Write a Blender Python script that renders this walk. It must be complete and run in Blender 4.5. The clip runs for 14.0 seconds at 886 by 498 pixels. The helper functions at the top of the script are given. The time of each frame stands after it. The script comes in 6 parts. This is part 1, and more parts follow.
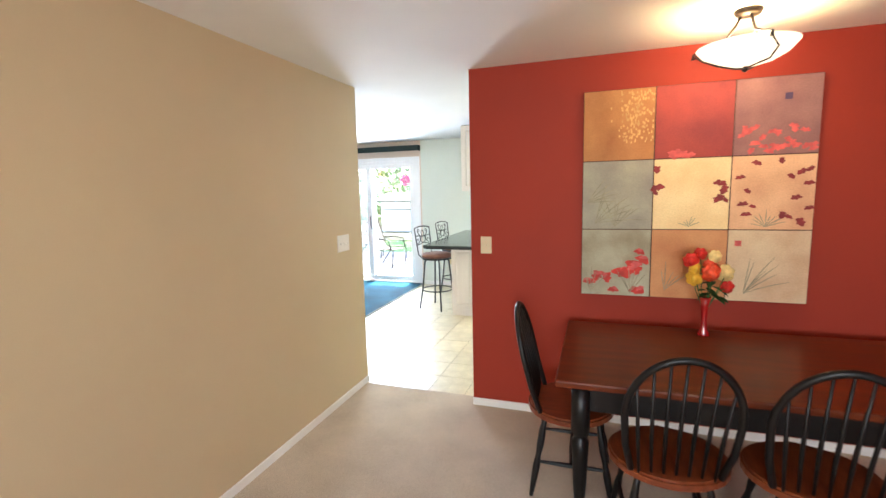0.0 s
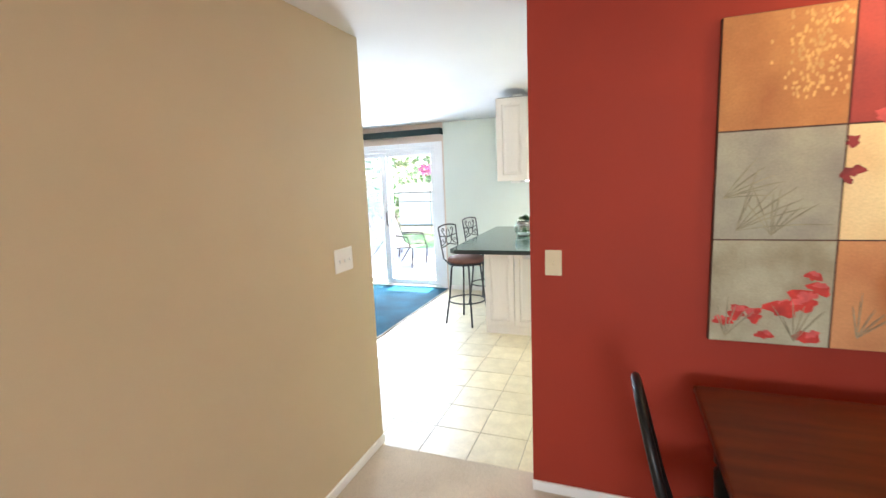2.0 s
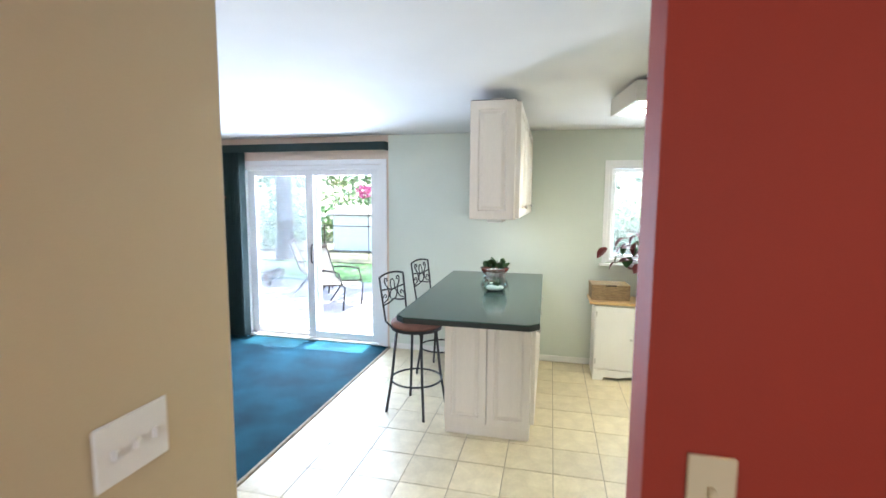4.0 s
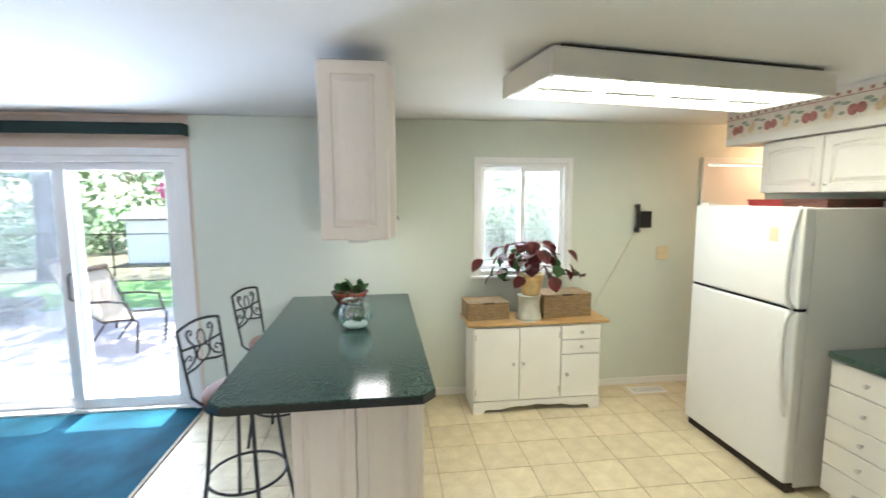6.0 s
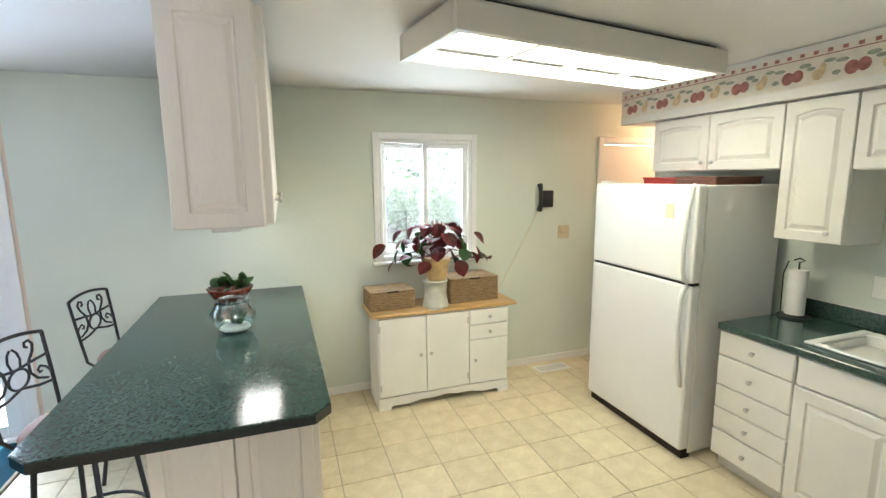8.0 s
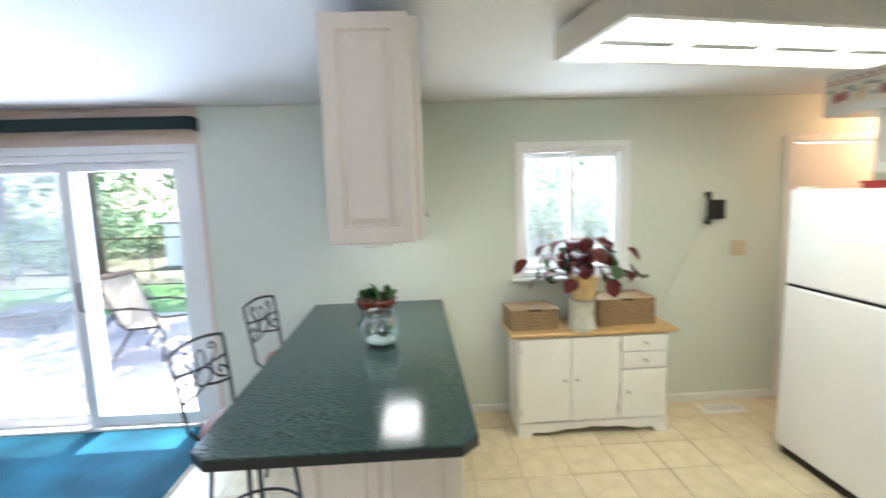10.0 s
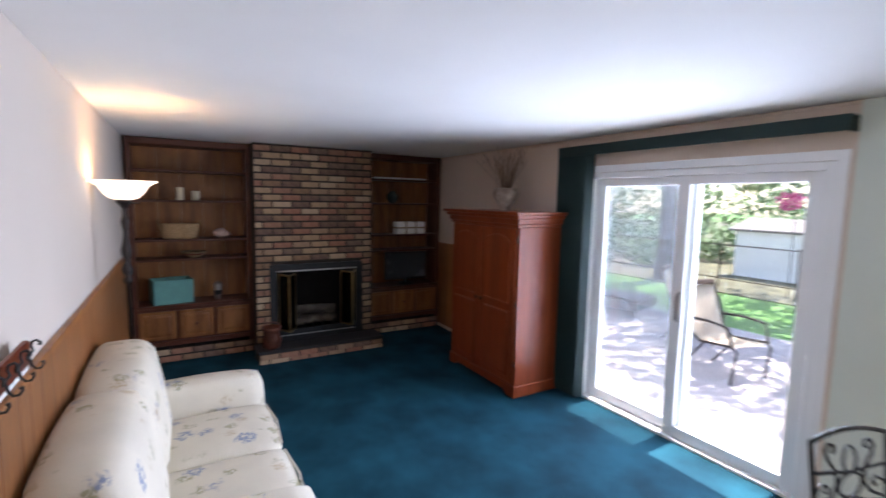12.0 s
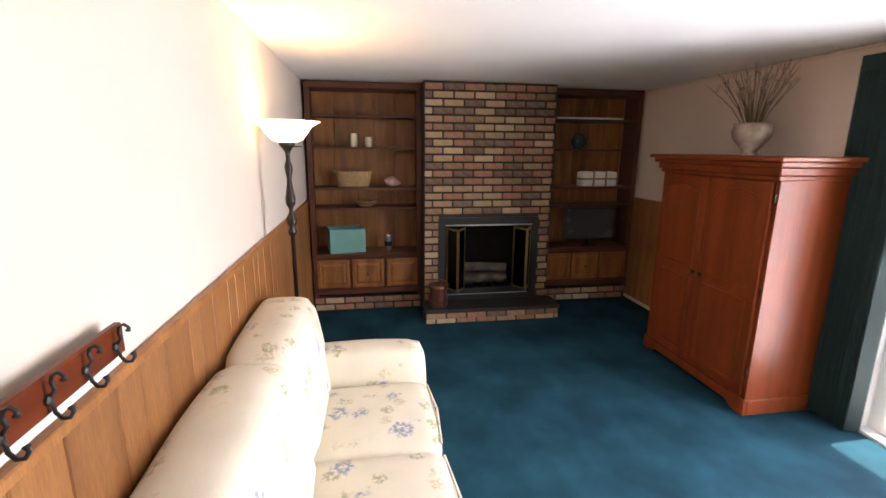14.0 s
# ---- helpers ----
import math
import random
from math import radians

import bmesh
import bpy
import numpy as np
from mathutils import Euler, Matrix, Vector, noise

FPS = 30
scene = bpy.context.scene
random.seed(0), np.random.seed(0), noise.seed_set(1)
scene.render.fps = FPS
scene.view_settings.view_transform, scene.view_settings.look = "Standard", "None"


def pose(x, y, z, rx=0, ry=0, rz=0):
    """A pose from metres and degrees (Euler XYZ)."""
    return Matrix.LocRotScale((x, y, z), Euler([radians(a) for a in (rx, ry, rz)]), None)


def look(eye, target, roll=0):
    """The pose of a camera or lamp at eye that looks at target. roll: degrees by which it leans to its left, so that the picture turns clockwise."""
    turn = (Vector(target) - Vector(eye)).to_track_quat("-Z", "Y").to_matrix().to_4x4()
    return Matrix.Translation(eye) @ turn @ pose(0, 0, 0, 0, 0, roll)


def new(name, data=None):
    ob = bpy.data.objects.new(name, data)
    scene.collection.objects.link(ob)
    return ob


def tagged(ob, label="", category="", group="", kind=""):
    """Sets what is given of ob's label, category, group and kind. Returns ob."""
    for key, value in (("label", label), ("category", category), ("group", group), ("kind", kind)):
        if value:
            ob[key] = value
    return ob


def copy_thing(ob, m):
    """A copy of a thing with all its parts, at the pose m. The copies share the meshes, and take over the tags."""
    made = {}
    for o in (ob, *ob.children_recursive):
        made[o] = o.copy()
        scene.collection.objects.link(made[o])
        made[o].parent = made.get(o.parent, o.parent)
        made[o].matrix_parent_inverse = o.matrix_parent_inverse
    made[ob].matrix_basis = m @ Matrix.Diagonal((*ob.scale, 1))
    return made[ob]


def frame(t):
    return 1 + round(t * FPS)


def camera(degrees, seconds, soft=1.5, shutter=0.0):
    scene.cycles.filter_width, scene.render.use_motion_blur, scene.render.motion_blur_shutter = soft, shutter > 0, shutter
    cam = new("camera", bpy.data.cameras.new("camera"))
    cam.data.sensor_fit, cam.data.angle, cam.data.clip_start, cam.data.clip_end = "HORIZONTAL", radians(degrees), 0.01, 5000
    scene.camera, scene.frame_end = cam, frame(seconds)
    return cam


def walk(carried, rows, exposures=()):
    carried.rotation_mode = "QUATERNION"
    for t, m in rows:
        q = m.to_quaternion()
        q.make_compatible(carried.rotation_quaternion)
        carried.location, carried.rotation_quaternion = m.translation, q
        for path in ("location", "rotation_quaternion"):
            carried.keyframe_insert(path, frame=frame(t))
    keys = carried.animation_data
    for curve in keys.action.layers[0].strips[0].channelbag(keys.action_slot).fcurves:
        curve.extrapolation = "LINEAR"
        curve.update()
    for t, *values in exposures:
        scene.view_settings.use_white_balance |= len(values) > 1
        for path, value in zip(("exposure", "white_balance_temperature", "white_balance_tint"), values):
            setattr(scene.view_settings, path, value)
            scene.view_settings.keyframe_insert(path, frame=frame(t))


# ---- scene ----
cam = camera(88.2, 14.0, 1.5, 0.5)
PATH = [
    (0, (-0.225, 1.108, 1.615), (-0.866, 2.985, 1.354), -1.4),
    (1, (-0.421, 1.487, 1.619), (-1.103, 3.345, 1.336), -1.3),
    (1.5, (-0.548, 1.759, 1.618), (-1.26, 3.603, 1.314), -2.0),
    (2, (-0.687, 2.079, 1.628), (-1.404, 3.921, 1.325), -2.5),
    (2.5, (-0.793, 2.459, 1.617), (-1.514, 4.3, 1.312), -2.8),
    (2.7, (-0.875, 2.592, 1.647), (-1.544, 4.453, 1.345), -2.4),
    (4.8, (-1.384, 3.885, 1.733), (-1.689, 5.854, 1.553), 0.4),
    (5, (-1.411, 3.986, 1.747), (-1.641, 5.964, 1.562), 0.2),
    (5.5, (-1.47, 4.195, 1.756), (-1.481, 6.185, 1.56), -0.2),
    (6, (-1.513, 4.391, 1.769), (-1.263, 6.362, 1.543), -0.2),
    (6.5, (-1.517, 4.512, 1.769), (-1.047, 6.44, 1.516), -0.4),
    (7, (-1.477, 4.59, 1.765), (-0.863, 6.472, 1.479), -0.5),
    (7.2, (-1.461, 4.617, 1.763), (-0.803, 6.482, 1.464), -0.4),
    (9.5, (-1.422, 4.761, 1.732), (-0.863, 6.654, 1.414), -1.6),
    (9.8, (-1.452, 4.811, 1.736), (-1.136, 6.767, 1.466), -1.7),
    (10, (-1.48, 4.849, 1.746), (-1.379, 6.832, 1.506), -1.8),
    (10.5, (-1.549, 4.922, 1.757), (-2.061, 6.848, 1.591), -0.6),
    (11, (-1.698, 4.952, 1.795), (-2.719, 6.665, 1.645), 1.1),
    (11.2, (-1.725, 4.999, 1.822), (-2.95, 6.572, 1.66), 1.7),
    (11.5, (-1.833, 4.973, 1.812), (-3.271, 6.352, 1.643), 1.9),
    (12, (-1.964, 5.076, 1.839), (-3.684, 6.073, 1.624), 1.1),
    (12.5, (-2.118, 5.221, 1.807), (-3.99, 5.882, 1.563), 0.8),
    (13, (-2.349, 5.225, 1.798), (-4.258, 5.723, 1.47), 0.9),
    (13.5, (-2.567, 5.236, 1.794), (-4.484, 5.639, 1.391), 1.0),
    (14, (-2.717, 5.235, 1.778), (-4.644, 5.551, 1.345), 0.5),
]
walk(cam, [(t, look(eye, target, roll)) for t, eye, target, roll in PATH], [(0, 3.4, 6500, 10), (2.7, 3.35, 6300, 10), (4.8, 2.75, 6000, 12), (7.2, 2.7, 6400, 12), (9.5, 2.75, 6100, 12), (10.5, 2.5, 6050, 16), (12.0, 2.1, 6400, 22), (13.0, 2.35, 7200, 22), (14.0, 2.85, 8000, 23)])

# ---- world, sun, lights ----
world = bpy.data.worlds.new("sky")
scene.world = world
world.use_nodes = True
wn = world.node_tree.nodes
sky = wn.new("ShaderNodeTexSky")
sky.sky_type = "NISHITA"
sky.sun_disc = False
sky.sun_elevation = radians(66.9)
sky.sun_rotation = radians(-1)
wn["Background"].inputs["Strength"].default_value = 0.15
world.node_tree.links.new(sky.outputs["Color"], wn["Background"].inputs["Color"])

sun_data = bpy.data.lights.new("sun", "SUN")
sun_data.energy, sun_data.angle, sun_data.color = 5.0, radians(0.5), (1.0, 0.95, 0.87)
sun = new("sun", sun_data)
sun.matrix_world = look((-0.2, 10.0, 23.4), (0, 0, 0))


def area_light(name, m, sx, sy, watts, color):
    d = bpy.data.lights.new(name, "AREA")
    d.shape, d.size, d.size_y, d.energy, d.color = "RECTANGLE", sx, sy, watts, color
    ob = new(name, d)
    ob.matrix_world = m
    return ob


def bulb(name, at, watts, color, radius=0.05):
    d = bpy.data.lights.new(name, "POINT")
    d.energy, d.color, d.shadow_soft_size = watts, color, radius
    ob = new(name, d)
    ob.location = at
    return ob


# daylight lamps: patio door, kitchen window, and an assumed rear opening that is never seen
area_light("rear_window_daylight", look((0.0, -2.40, 1.75), (-0.6, 4.2, 1.4)), 1.4, 0.85, 15.5, (0.93, 0.97, 1.0))
patio_lamp = area_light("patio_door_daylight", look((-4.0, 8.52, 1.1), (-4.0, 4.0, 0.9)), 1.75, 2.0, 45, (0.67, 0.80, 1.0))
patio_lamp.data.spread = radians(140)
area_light("kitchen_window_daylight", look((-0.30, 8.50, 1.6), (-0.3, 4.0, 0.9)), 0.75, 0.9, 7, (0.80, 0.92, 1.0))
bulb("torchiere_bulb", (-5.56, 4.775, 1.865), 1.4, (1.0, 0.70, 0.36), 0.04)
bulb("dining_bulb", (0.43, 3.75, 2.28), 1.25, (1.0, 0.76, 0.48), 0.05)
bulb("hall_bulb", (2.3, 7.95, 2.2), 2.4, (1.0, 0.62, 0.36), 0.06)


# ---- materials ----
def material(name, color, rough=0.6, metal=0.0, vary=0.12, scale=6.0, grain=0.0, grain_scale=150.0, bump=0.0, stretch=(1, 1, 1), second=None, per_object=0.0, spec=0.5, coat=0.0, gloss_vary=1.0):
    """A surface with broad stains, fine grain and relief."""
    m = bpy.data.materials.new(name)
    m.use_nodes = True
    nt = m.node_tree
    n, l = nt.nodes, nt.links
    b = n["Principled BSDF"]
    b.inputs["Roughness"].default_value, b.inputs["Metallic"].default_value = rough, metal
    b.inputs["Specular IOR Level"].default_value = spec
    b.inputs["Coat Weight"].default_value = coat
    tc = n.new("ShaderNodeTexCoord")
    mp = n.new("ShaderNodeMapping")
    mp.inputs["Scale"].default_value = stretch
    l.new(tc.outputs["Object"], mp.inputs["Vector"])
    big = n.new("ShaderNodeTexNoise")
    big.inputs["Scale"].default_value, big.inputs["Detail"].default_value = scale, 5
    l.new(mp.outputs["Vector"], big.inputs["Vector"])
    ramp = n.new("ShaderNodeValToRGB")
    c2 = second or tuple(max(0.0, c * (1 - vary)) for c in color)
    c1 = color if second else tuple(min(1.0, c * (1 + vary)) for c in color)
    ramp.color_ramp.elements[0].position, ramp.color_ramp.elements[0].color = 0.32, (*c2, 1)
    ramp.color_ramp.elements[1].position, ramp.color_ramp.elements[1].color = 0.68, (*c1, 1)
    l.new(big.outputs["Fac"], ramp.inputs["Fac"])
    out = ramp.outputs["Color"]
    fine = n.new("ShaderNodeTexNoise")
    fine.inputs["Scale"].default_value, fine.inputs["Detail"].default_value = grain_scale, 3
    l.new(mp.outputs["Vector"], fine.inputs["Vector"])
    if grain:
        mr = n.new("ShaderNodeMapRange")
        mr.inputs["To Min"].default_value, mr.inputs["To Max"].default_value = 1 - grain, 1 + grain
        mr.inputs["From Min"].default_value, mr.inputs["From Max"].default_value = 0.25, 0.75
        l.new(fine.outputs["Fac"], mr.inputs["Value"])
        mul = n.new("ShaderNodeVectorMath")
        mul.operation = "SCALE"
        l.new(out, mul.inputs[0])
        l.new(mr.outputs["Result"], mul.inputs["Scale"])
        out = mul.outputs["Vector"]
    if per_object:
        oi = n.new("ShaderNodeObjectInfo")
        mr2 = n.new("ShaderNodeMapRange")
        mr2.inputs["To Min"].default_value, mr2.inputs["To Max"].default_value = 1 - per_object, 1 + per_object
        l.new(oi.outputs["Random"], mr2.inputs["Value"])
        mul2 = n.new("ShaderNodeVectorMath")
        mul2.operation = "SCALE"
        l.new(out, mul2.inputs[0])
        l.new(mr2.outputs["Result"], mul2.inputs["Scale"])
        out = mul2.outputs["Vector"]
    l.new(out, b.inputs["Base Color"])
    rr = n.new("ShaderNodeMapRange")
    rr.inputs["To Min"].default_value, rr.inputs["To Max"].default_value = max(0.02, rough - 0.06 * gloss_vary), min(1.0, rough + 0.08 * gloss_vary)
    l.new(big.outputs["Fac"], rr.inputs["Value"])
    l.new(rr.outputs["Result"], b.inputs["Roughness"])
    if bump:
        bp = n.new("ShaderNodeBump")
        bp.inputs["Strength"].default_value, bp.inputs["Distance"].default_value = bump, 0.004
        l.new(fine.outputs["Fac"], bp.inputs["Height"])
        l.new(bp.outputs["Normal"], b.inputs["Normal"])
    return m


def glass(name, color=(1, 1, 1), rough=0.0, mix=0.10):
    """Thin clear glass: mostly see-through with a gloss at grazing angles."""
    m = bpy.data.materials.new(name)
    m.use_nodes = True
    n, l = m.node_tree.nodes, m.node_tree.links
    n.remove(n["Principled BSDF"])
    tr, gl, mx = n.new("ShaderNodeBsdfTransparent"), n.new("ShaderNodeBsdfGlossy"), n.new("ShaderNodeMixShader")
    tr.inputs["Color"].default_value = (*color, 1)
    gl.inputs["Roughness"].default_value = rough
    mx.inputs["Fac"].default_value = mix
    l.new(tr.outputs["BSDF"], mx.inputs[1])
    l.new(gl.outputs["BSDF"], mx.inputs[2])
    l.new(mx.outputs["Shader"], n["Material Output"].inputs["Surface"])
    return m


def glow(name, color, strength):
    m = bpy.data.materials.new(name)
    m.use_nodes = True
    b = m.node_tree.nodes["Principled BSDF"]
    b.inputs["Base Color"].default_value = (*color, 1)
    b.inputs["Emission Color"].default_value = (*color, 1)
    b.inputs["Emission Strength"].default_value = strength
    return m


def brick_material():
    m = material("brick_face", (0.44, 0.30, 0.18), 0.85, second=(0.085, 0.045, 0.035), scale=17, grain=0.4, grain_scale=80, bump=0.5)
    n, l = m.node_tree.nodes, m.node_tree.links
    b = n["Principled BSDF"]
    src = b.inputs["Base Color"].links[0].from_socket
    oi = n.new("ShaderNodeObjectInfo")
    r = n.new("ShaderNodeValToRGB")
    r.color_ramp.interpolation = "CONSTANT"
    cols = [(0.50, 0.34, 0.20), (0.38, 0.18, 0.12), (0.16, 0.09, 0.07), (0.42, 0.27, 0.17), (0.40, 0.165, 0.11), (0.58, 0.43, 0.28), (0.20, 0.13, 0.10), (0.28, 0.16, 0.09)]
    el = r.color_ramp.elements
    while len(el) < len(cols):
        el.new(0.5)
    for i, c in enumerate(cols):
        el[i].position, el[i].color = i / len(cols), (*c, 1)
    l.new(oi.outputs["Random"], r.inputs["Fac"])
    mx = n.new("ShaderNodeMix")
    mx.data_type = "RGBA"
    mx.inputs["Factor"].default_value = 0.72
    l.new(src, mx.inputs["A"])
    l.new(r.outputs["Color"], mx.inputs["B"])
    l.new(mx.outputs["Result"], b.inputs["Base Color"])
    return m


def floral_material():
    """Cream upholstery with scattered blue-grey blooms and small tan-green sprigs."""
    m = material("floral_fabric", (0.64, 0.58, 0.47), 0.9, vary=0.05, scale=5, grain=0.07, grain_scale=420, bump=0.25)
    n, l = m.node_tree.nodes, m.node_tree.links
    b = n["Principled BSDF"]
    out = b.inputs["Base Color"].links[0].from_socket
    tc = n.new("ShaderNodeTexCoord")
    wob = n.new("ShaderNodeTexNoise")
    wob.inputs["Scale"].default_value = 26
    l.new(tc.outputs["Object"], wob.inputs["Vector"])
    sc = n.new("ShaderNodeVectorMath")
    sc.operation = "SCALE"
    sc.inputs["Scale"].default_value = 0.085
    l.new(wob.outputs["Color"], sc.inputs[0])
    add = n.new("ShaderNodeVectorMath")
    l.new(tc.outputs["Object"], add.inputs[0])
    l.new(sc.outputs["Vector"], add.inputs[1])
    for scale, lo, hi, pick, color, strength in ((5.2, 0.22, 0.34, 0.45, (0.19, 0.23, 0.34), 0.9), (8.3, 0.22, 0.36, 0.55, (0.30, 0.28, 0.15), 0.8), (6.7, 0.18, 0.32, 0.62, (0.42, 0.30, 0.15), 0.6)):
        v = n.new("ShaderNodeTexVoronoi")
        v.inputs["Scale"].default_value = scale
        l.new(add.outputs["Vector"], v.inputs["Vector"])
        mr = n.new("ShaderNodeMapRange")
        mr.inputs["From Min"].default_value, mr.inputs["From Max"].default_value = lo, hi
        mr.inputs["To Min"].default_value, mr.inputs["To Max"].default_value = strength, 0.0
        l.new(v.outputs["Distance"], mr.inputs["Value"])
        sep = n.new("ShaderNodeSeparateColor")
        l.new(v.outputs["Color"], sep.inputs["Color"])
        gt = n.new("ShaderNodeMath")
        gt.operation = "GREATER_THAN"
        gt.inputs[1].default_value = pick
        l.new(sep.outputs["Red"], gt.inputs[0])
        petal = n.new("ShaderNodeTexNoise")
        petal.inputs["Scale"].default_value = 60
        l.new(tc.outputs["Object"], petal.inputs["Vector"])
        pr = n.new("ShaderNodeMapRange")
        pr.inputs["From Min"].default_value, pr.inputs["From Max"].default_value = 0.38, 0.56
        l.new(petal.outputs["Fac"], pr.inputs["Value"])
        m1 = n.new("ShaderNodeMath")
        m1.operation = "MULTIPLY"
        l.new(mr.outputs["Result"], m1.inputs[0])
        l.new(gt.outputs["Value"], m1.inputs[1])
        m2 = n.new("ShaderNodeMath")
        m2.operation = "MULTIPLY"
        l.new(m1.outputs["Value"], m2.inputs[0])
        l.new(pr.outputs["Result"], m2.inputs[1])
        mx = n.new("ShaderNodeMix")
        mx.data_type = "RGBA"
        l.new(m2.outputs["Value"], mx.inputs["Factor"])
        l.new(out, mx.inputs["A"])
        mx.inputs["B"].default_value = (*color, 1)
        out = mx.outputs["Result"]
    l.new(out, b.inputs["Base Color"])
    return m


WHITE = material("white_paint", (0.80, 0.79, 0.76), 0.45, vary=0.03, scale=3, grain=0.02, bump=0.05)
CEIL = material("ceiling_paint", (0.80, 0.80, 0.79), 0.85, vary=0.02, scale=2, grain=0.02, grain_scale=300, bump=0.12)
BEIGE = material("beige_wall_paint", (0.56, 0.45, 0.285), 0.55, vary=0.03, scale=1.5, grain=0.02, grain_scale=260, bump=0.10)
RED = material("red_wall_paint", (0.31, 0.031, 0.014), 0.65, spec=0.3, vary=0.05, scale=1.5, grain=0.03, grain_scale=260, bump=0.10)
SAGE = material("pale_sage_wall_paint", (0.64, 0.685, 0.61), 0.6, vary=0.03, scale=1.5, grain=0.02, grain_scale=260, bump=0.10)
TAN = material("pinkish_tan_wall_paint", (0.66, 0.53, 0.43), 0.6, vary=0.03, scale=1.5, grain=0.02, grain_scale=260, bump=0.10)
CREAMWALL = material("cream_wall_paint", (0.59, 0.51, 0.435), 0.6, vary=0.03, scale=1.5, grain=0.02, grain_scale=260, bump=0.10)
CARPET = material("beige_carpet", (0.56, 0.47, 0.37), 0.95, vary=0.10, scale=3, grain=0.20, grain_scale=260, bump=0.8, spec=0.1)
BLUECARPET = material("teal_blue_carpet", (0.010, 0.066, 0.096), 0.95, second=(0.0045, 0.031, 0.047), scale=2.6, grain=0.35, grain_scale=240, bump=0.9, spec=0.1)
TILE = material("floor_tile", (0.71, 0.62, 0.43), 0.36, second=(0.60, 0.51, 0.34), scale=9, grain=0.06, grain_scale=60, bump=0.06, per_object=0.06)
GROUT = material("grout", (0.38, 0.32, 0.23), 0.9, vary=0.2, scale=20, grain=0.1)
COUNTER = material("green_laminate", (0.056, 0.098, 0.084), 0.13, second=(0.016, 0.040, 0.035), scale=80, grain=0.4, grain_scale=230, gloss_vary=0.0)
COUNTEREDGE = material("dark_laminate_edge", (0.012, 0.018, 0.017), 0.3, vary=0.3, scale=60, grain=0.3, grain_scale=200)
BLACKIRON = material("black_iron", (0.012, 0.012, 0.013), 0.45, vary=0.2, scale=30, grain=0.1)
BLACKWOOD = material("black_painted_wood", (0.006, 0.005, 0.005), 0.38, spec=0.3, vary=0.3, scale=8, grain=0.2, stretch=(1, 1, 0.2))
CHERRY = material("cherry_wood", (0.15, 0.030, 0.009), 0.30, second=(0.085, 0.015, 0.005), scale=5, grain=0.12, grain_scale=60, stretch=(0.6, 4, 4), bump=0.03, spec=0.2)
SEATWOOD = material("seat_wood", (0.22, 0.05, 0.015), 0.3, second=(0.13, 0.026, 0.009), scale=6, grain=0.2, grain_scale=60, stretch=(4, 0.6, 4))
ARMWOOD = material("armoire_wood", (0.25, 0.048, 0.013), 0.33, second=(0.17, 0.030, 0.008), scale=2.5, grain=0.16, grain_scale=30, stretch=(5, 5, 0.35), spec=0.35)
DARKWOOD = material("dark_stained_wood", (0.12, 0.035, 0.016), 0.4, second=(0.065, 0.018, 0.010), scale=6, grain=0.25, grain_scale=60, stretch=(3, 0.5, 3))
PANELWOOD = material("knotty_panel_wood", (0.33, 0.132, 0.038), 0.42, second=(0.17, 0.058, 0.016), scale=3.2, grain=0.22, grain_scale=40, stretch=(4, 4, 0.6), per_object=0.18, bump=0.04)
BUTCHER = material("light_maple_top", (0.58, 0.38, 0.16), 0.35, second=(0.48, 0.29, 0.11), scale=5, grain=0.1, grain_scale=60, stretch=(0.5, 5, 5))
WICKER = material("wicker", (0.34, 0.23, 0.12), 0.8, second=(0.20, 0.13, 0.065), scale=40, grain=0.3, grain_scale=130, bump=0.8, stretch=(0.4, 0.4, 2.5))
STEEL = material("brushed_steel", (0.55, 0.54, 0.52), 0.3, metal=1.0, vary=0.08, scale=30)
BRASS = material("worn_brass", (0.42, 0.31, 0.15), 0.35, metal=1.0, vary=0.2, scale=20)
FRIDGE = material("fridge_enamel", (0.75, 0.745, 0.72), 0.34, vary=0.02, scale=3, grain=0.03, grain_scale=300, bump=0.08)
CABWHITE = material("white_cabinet_paint", (0.70, 0.675, 0.625), 0.38, vary=0.03, scale=3, grain=0.02)
PICKLED = material("pickled_white_cabinet", (0.76, 0.70, 0.63), 0.45, vary=0.02, scale=4, grain=0.03, grain_scale=50, stretch=(4, 4, 0.5))
VINYL = material("white_vinyl", (0.82, 0.82, 0.82), 0.35, vary=0.02, scale=4)
GREENFAB = material("dark_green_blind", (0.004, 0.022, 0.021), 0.7, vary=0.15, scale=8, grain=0.1, stretch=(6, 6, 0.5))
SEATFAB = material("brown_vinyl_seat", (0.20, 0.098, 0.072), 0.75, spec=0.2, vary=0.12, scale=9, grain=0.08)
FLORAL = floral_material()
BRICK = brick_material()
MORTAR = material("dark_mortar", (0.045, 0.035, 0.028), 0.95, vary=0.3, scale=20, grain=0.3, bump=0.5)
SLATE = material("dark_slate", (0.025, 0.023, 0.024), 0.6, vary=0.3, scale=9, grain=0.2, bump=0.2)
# black for soot, and for shade painted into gaps and holes
SOOT = material("soot_shade_black", (0.010, 0.009, 0.008), 0.95, vary=0.4, scale=9, grain=0.3)
DARKMETAL = material("dark_bronze_metal", (0.030, 0.022, 0.018), 0.4, metal=0.6, vary=0.2, scale=20)
GLASS = glass("window_glass", (0.97, 0.99, 0.98), 0.0, 0.06)
BOWLGLASS = glass("bowl_glass", (0.90, 0.96, 0.95), 0.02, 0.16)
FIREGLASS = glass("smoked_glass", (0.40, 0.37, 0.33), 0.10, 0.03)
LAMPGLASS = glow("torchiere_glass", (1.0, 0.84, 0.62), 0.42)
PENDGLASS = glow("alabaster_glass", (1.0, 0.80, 0.52), 0.19)
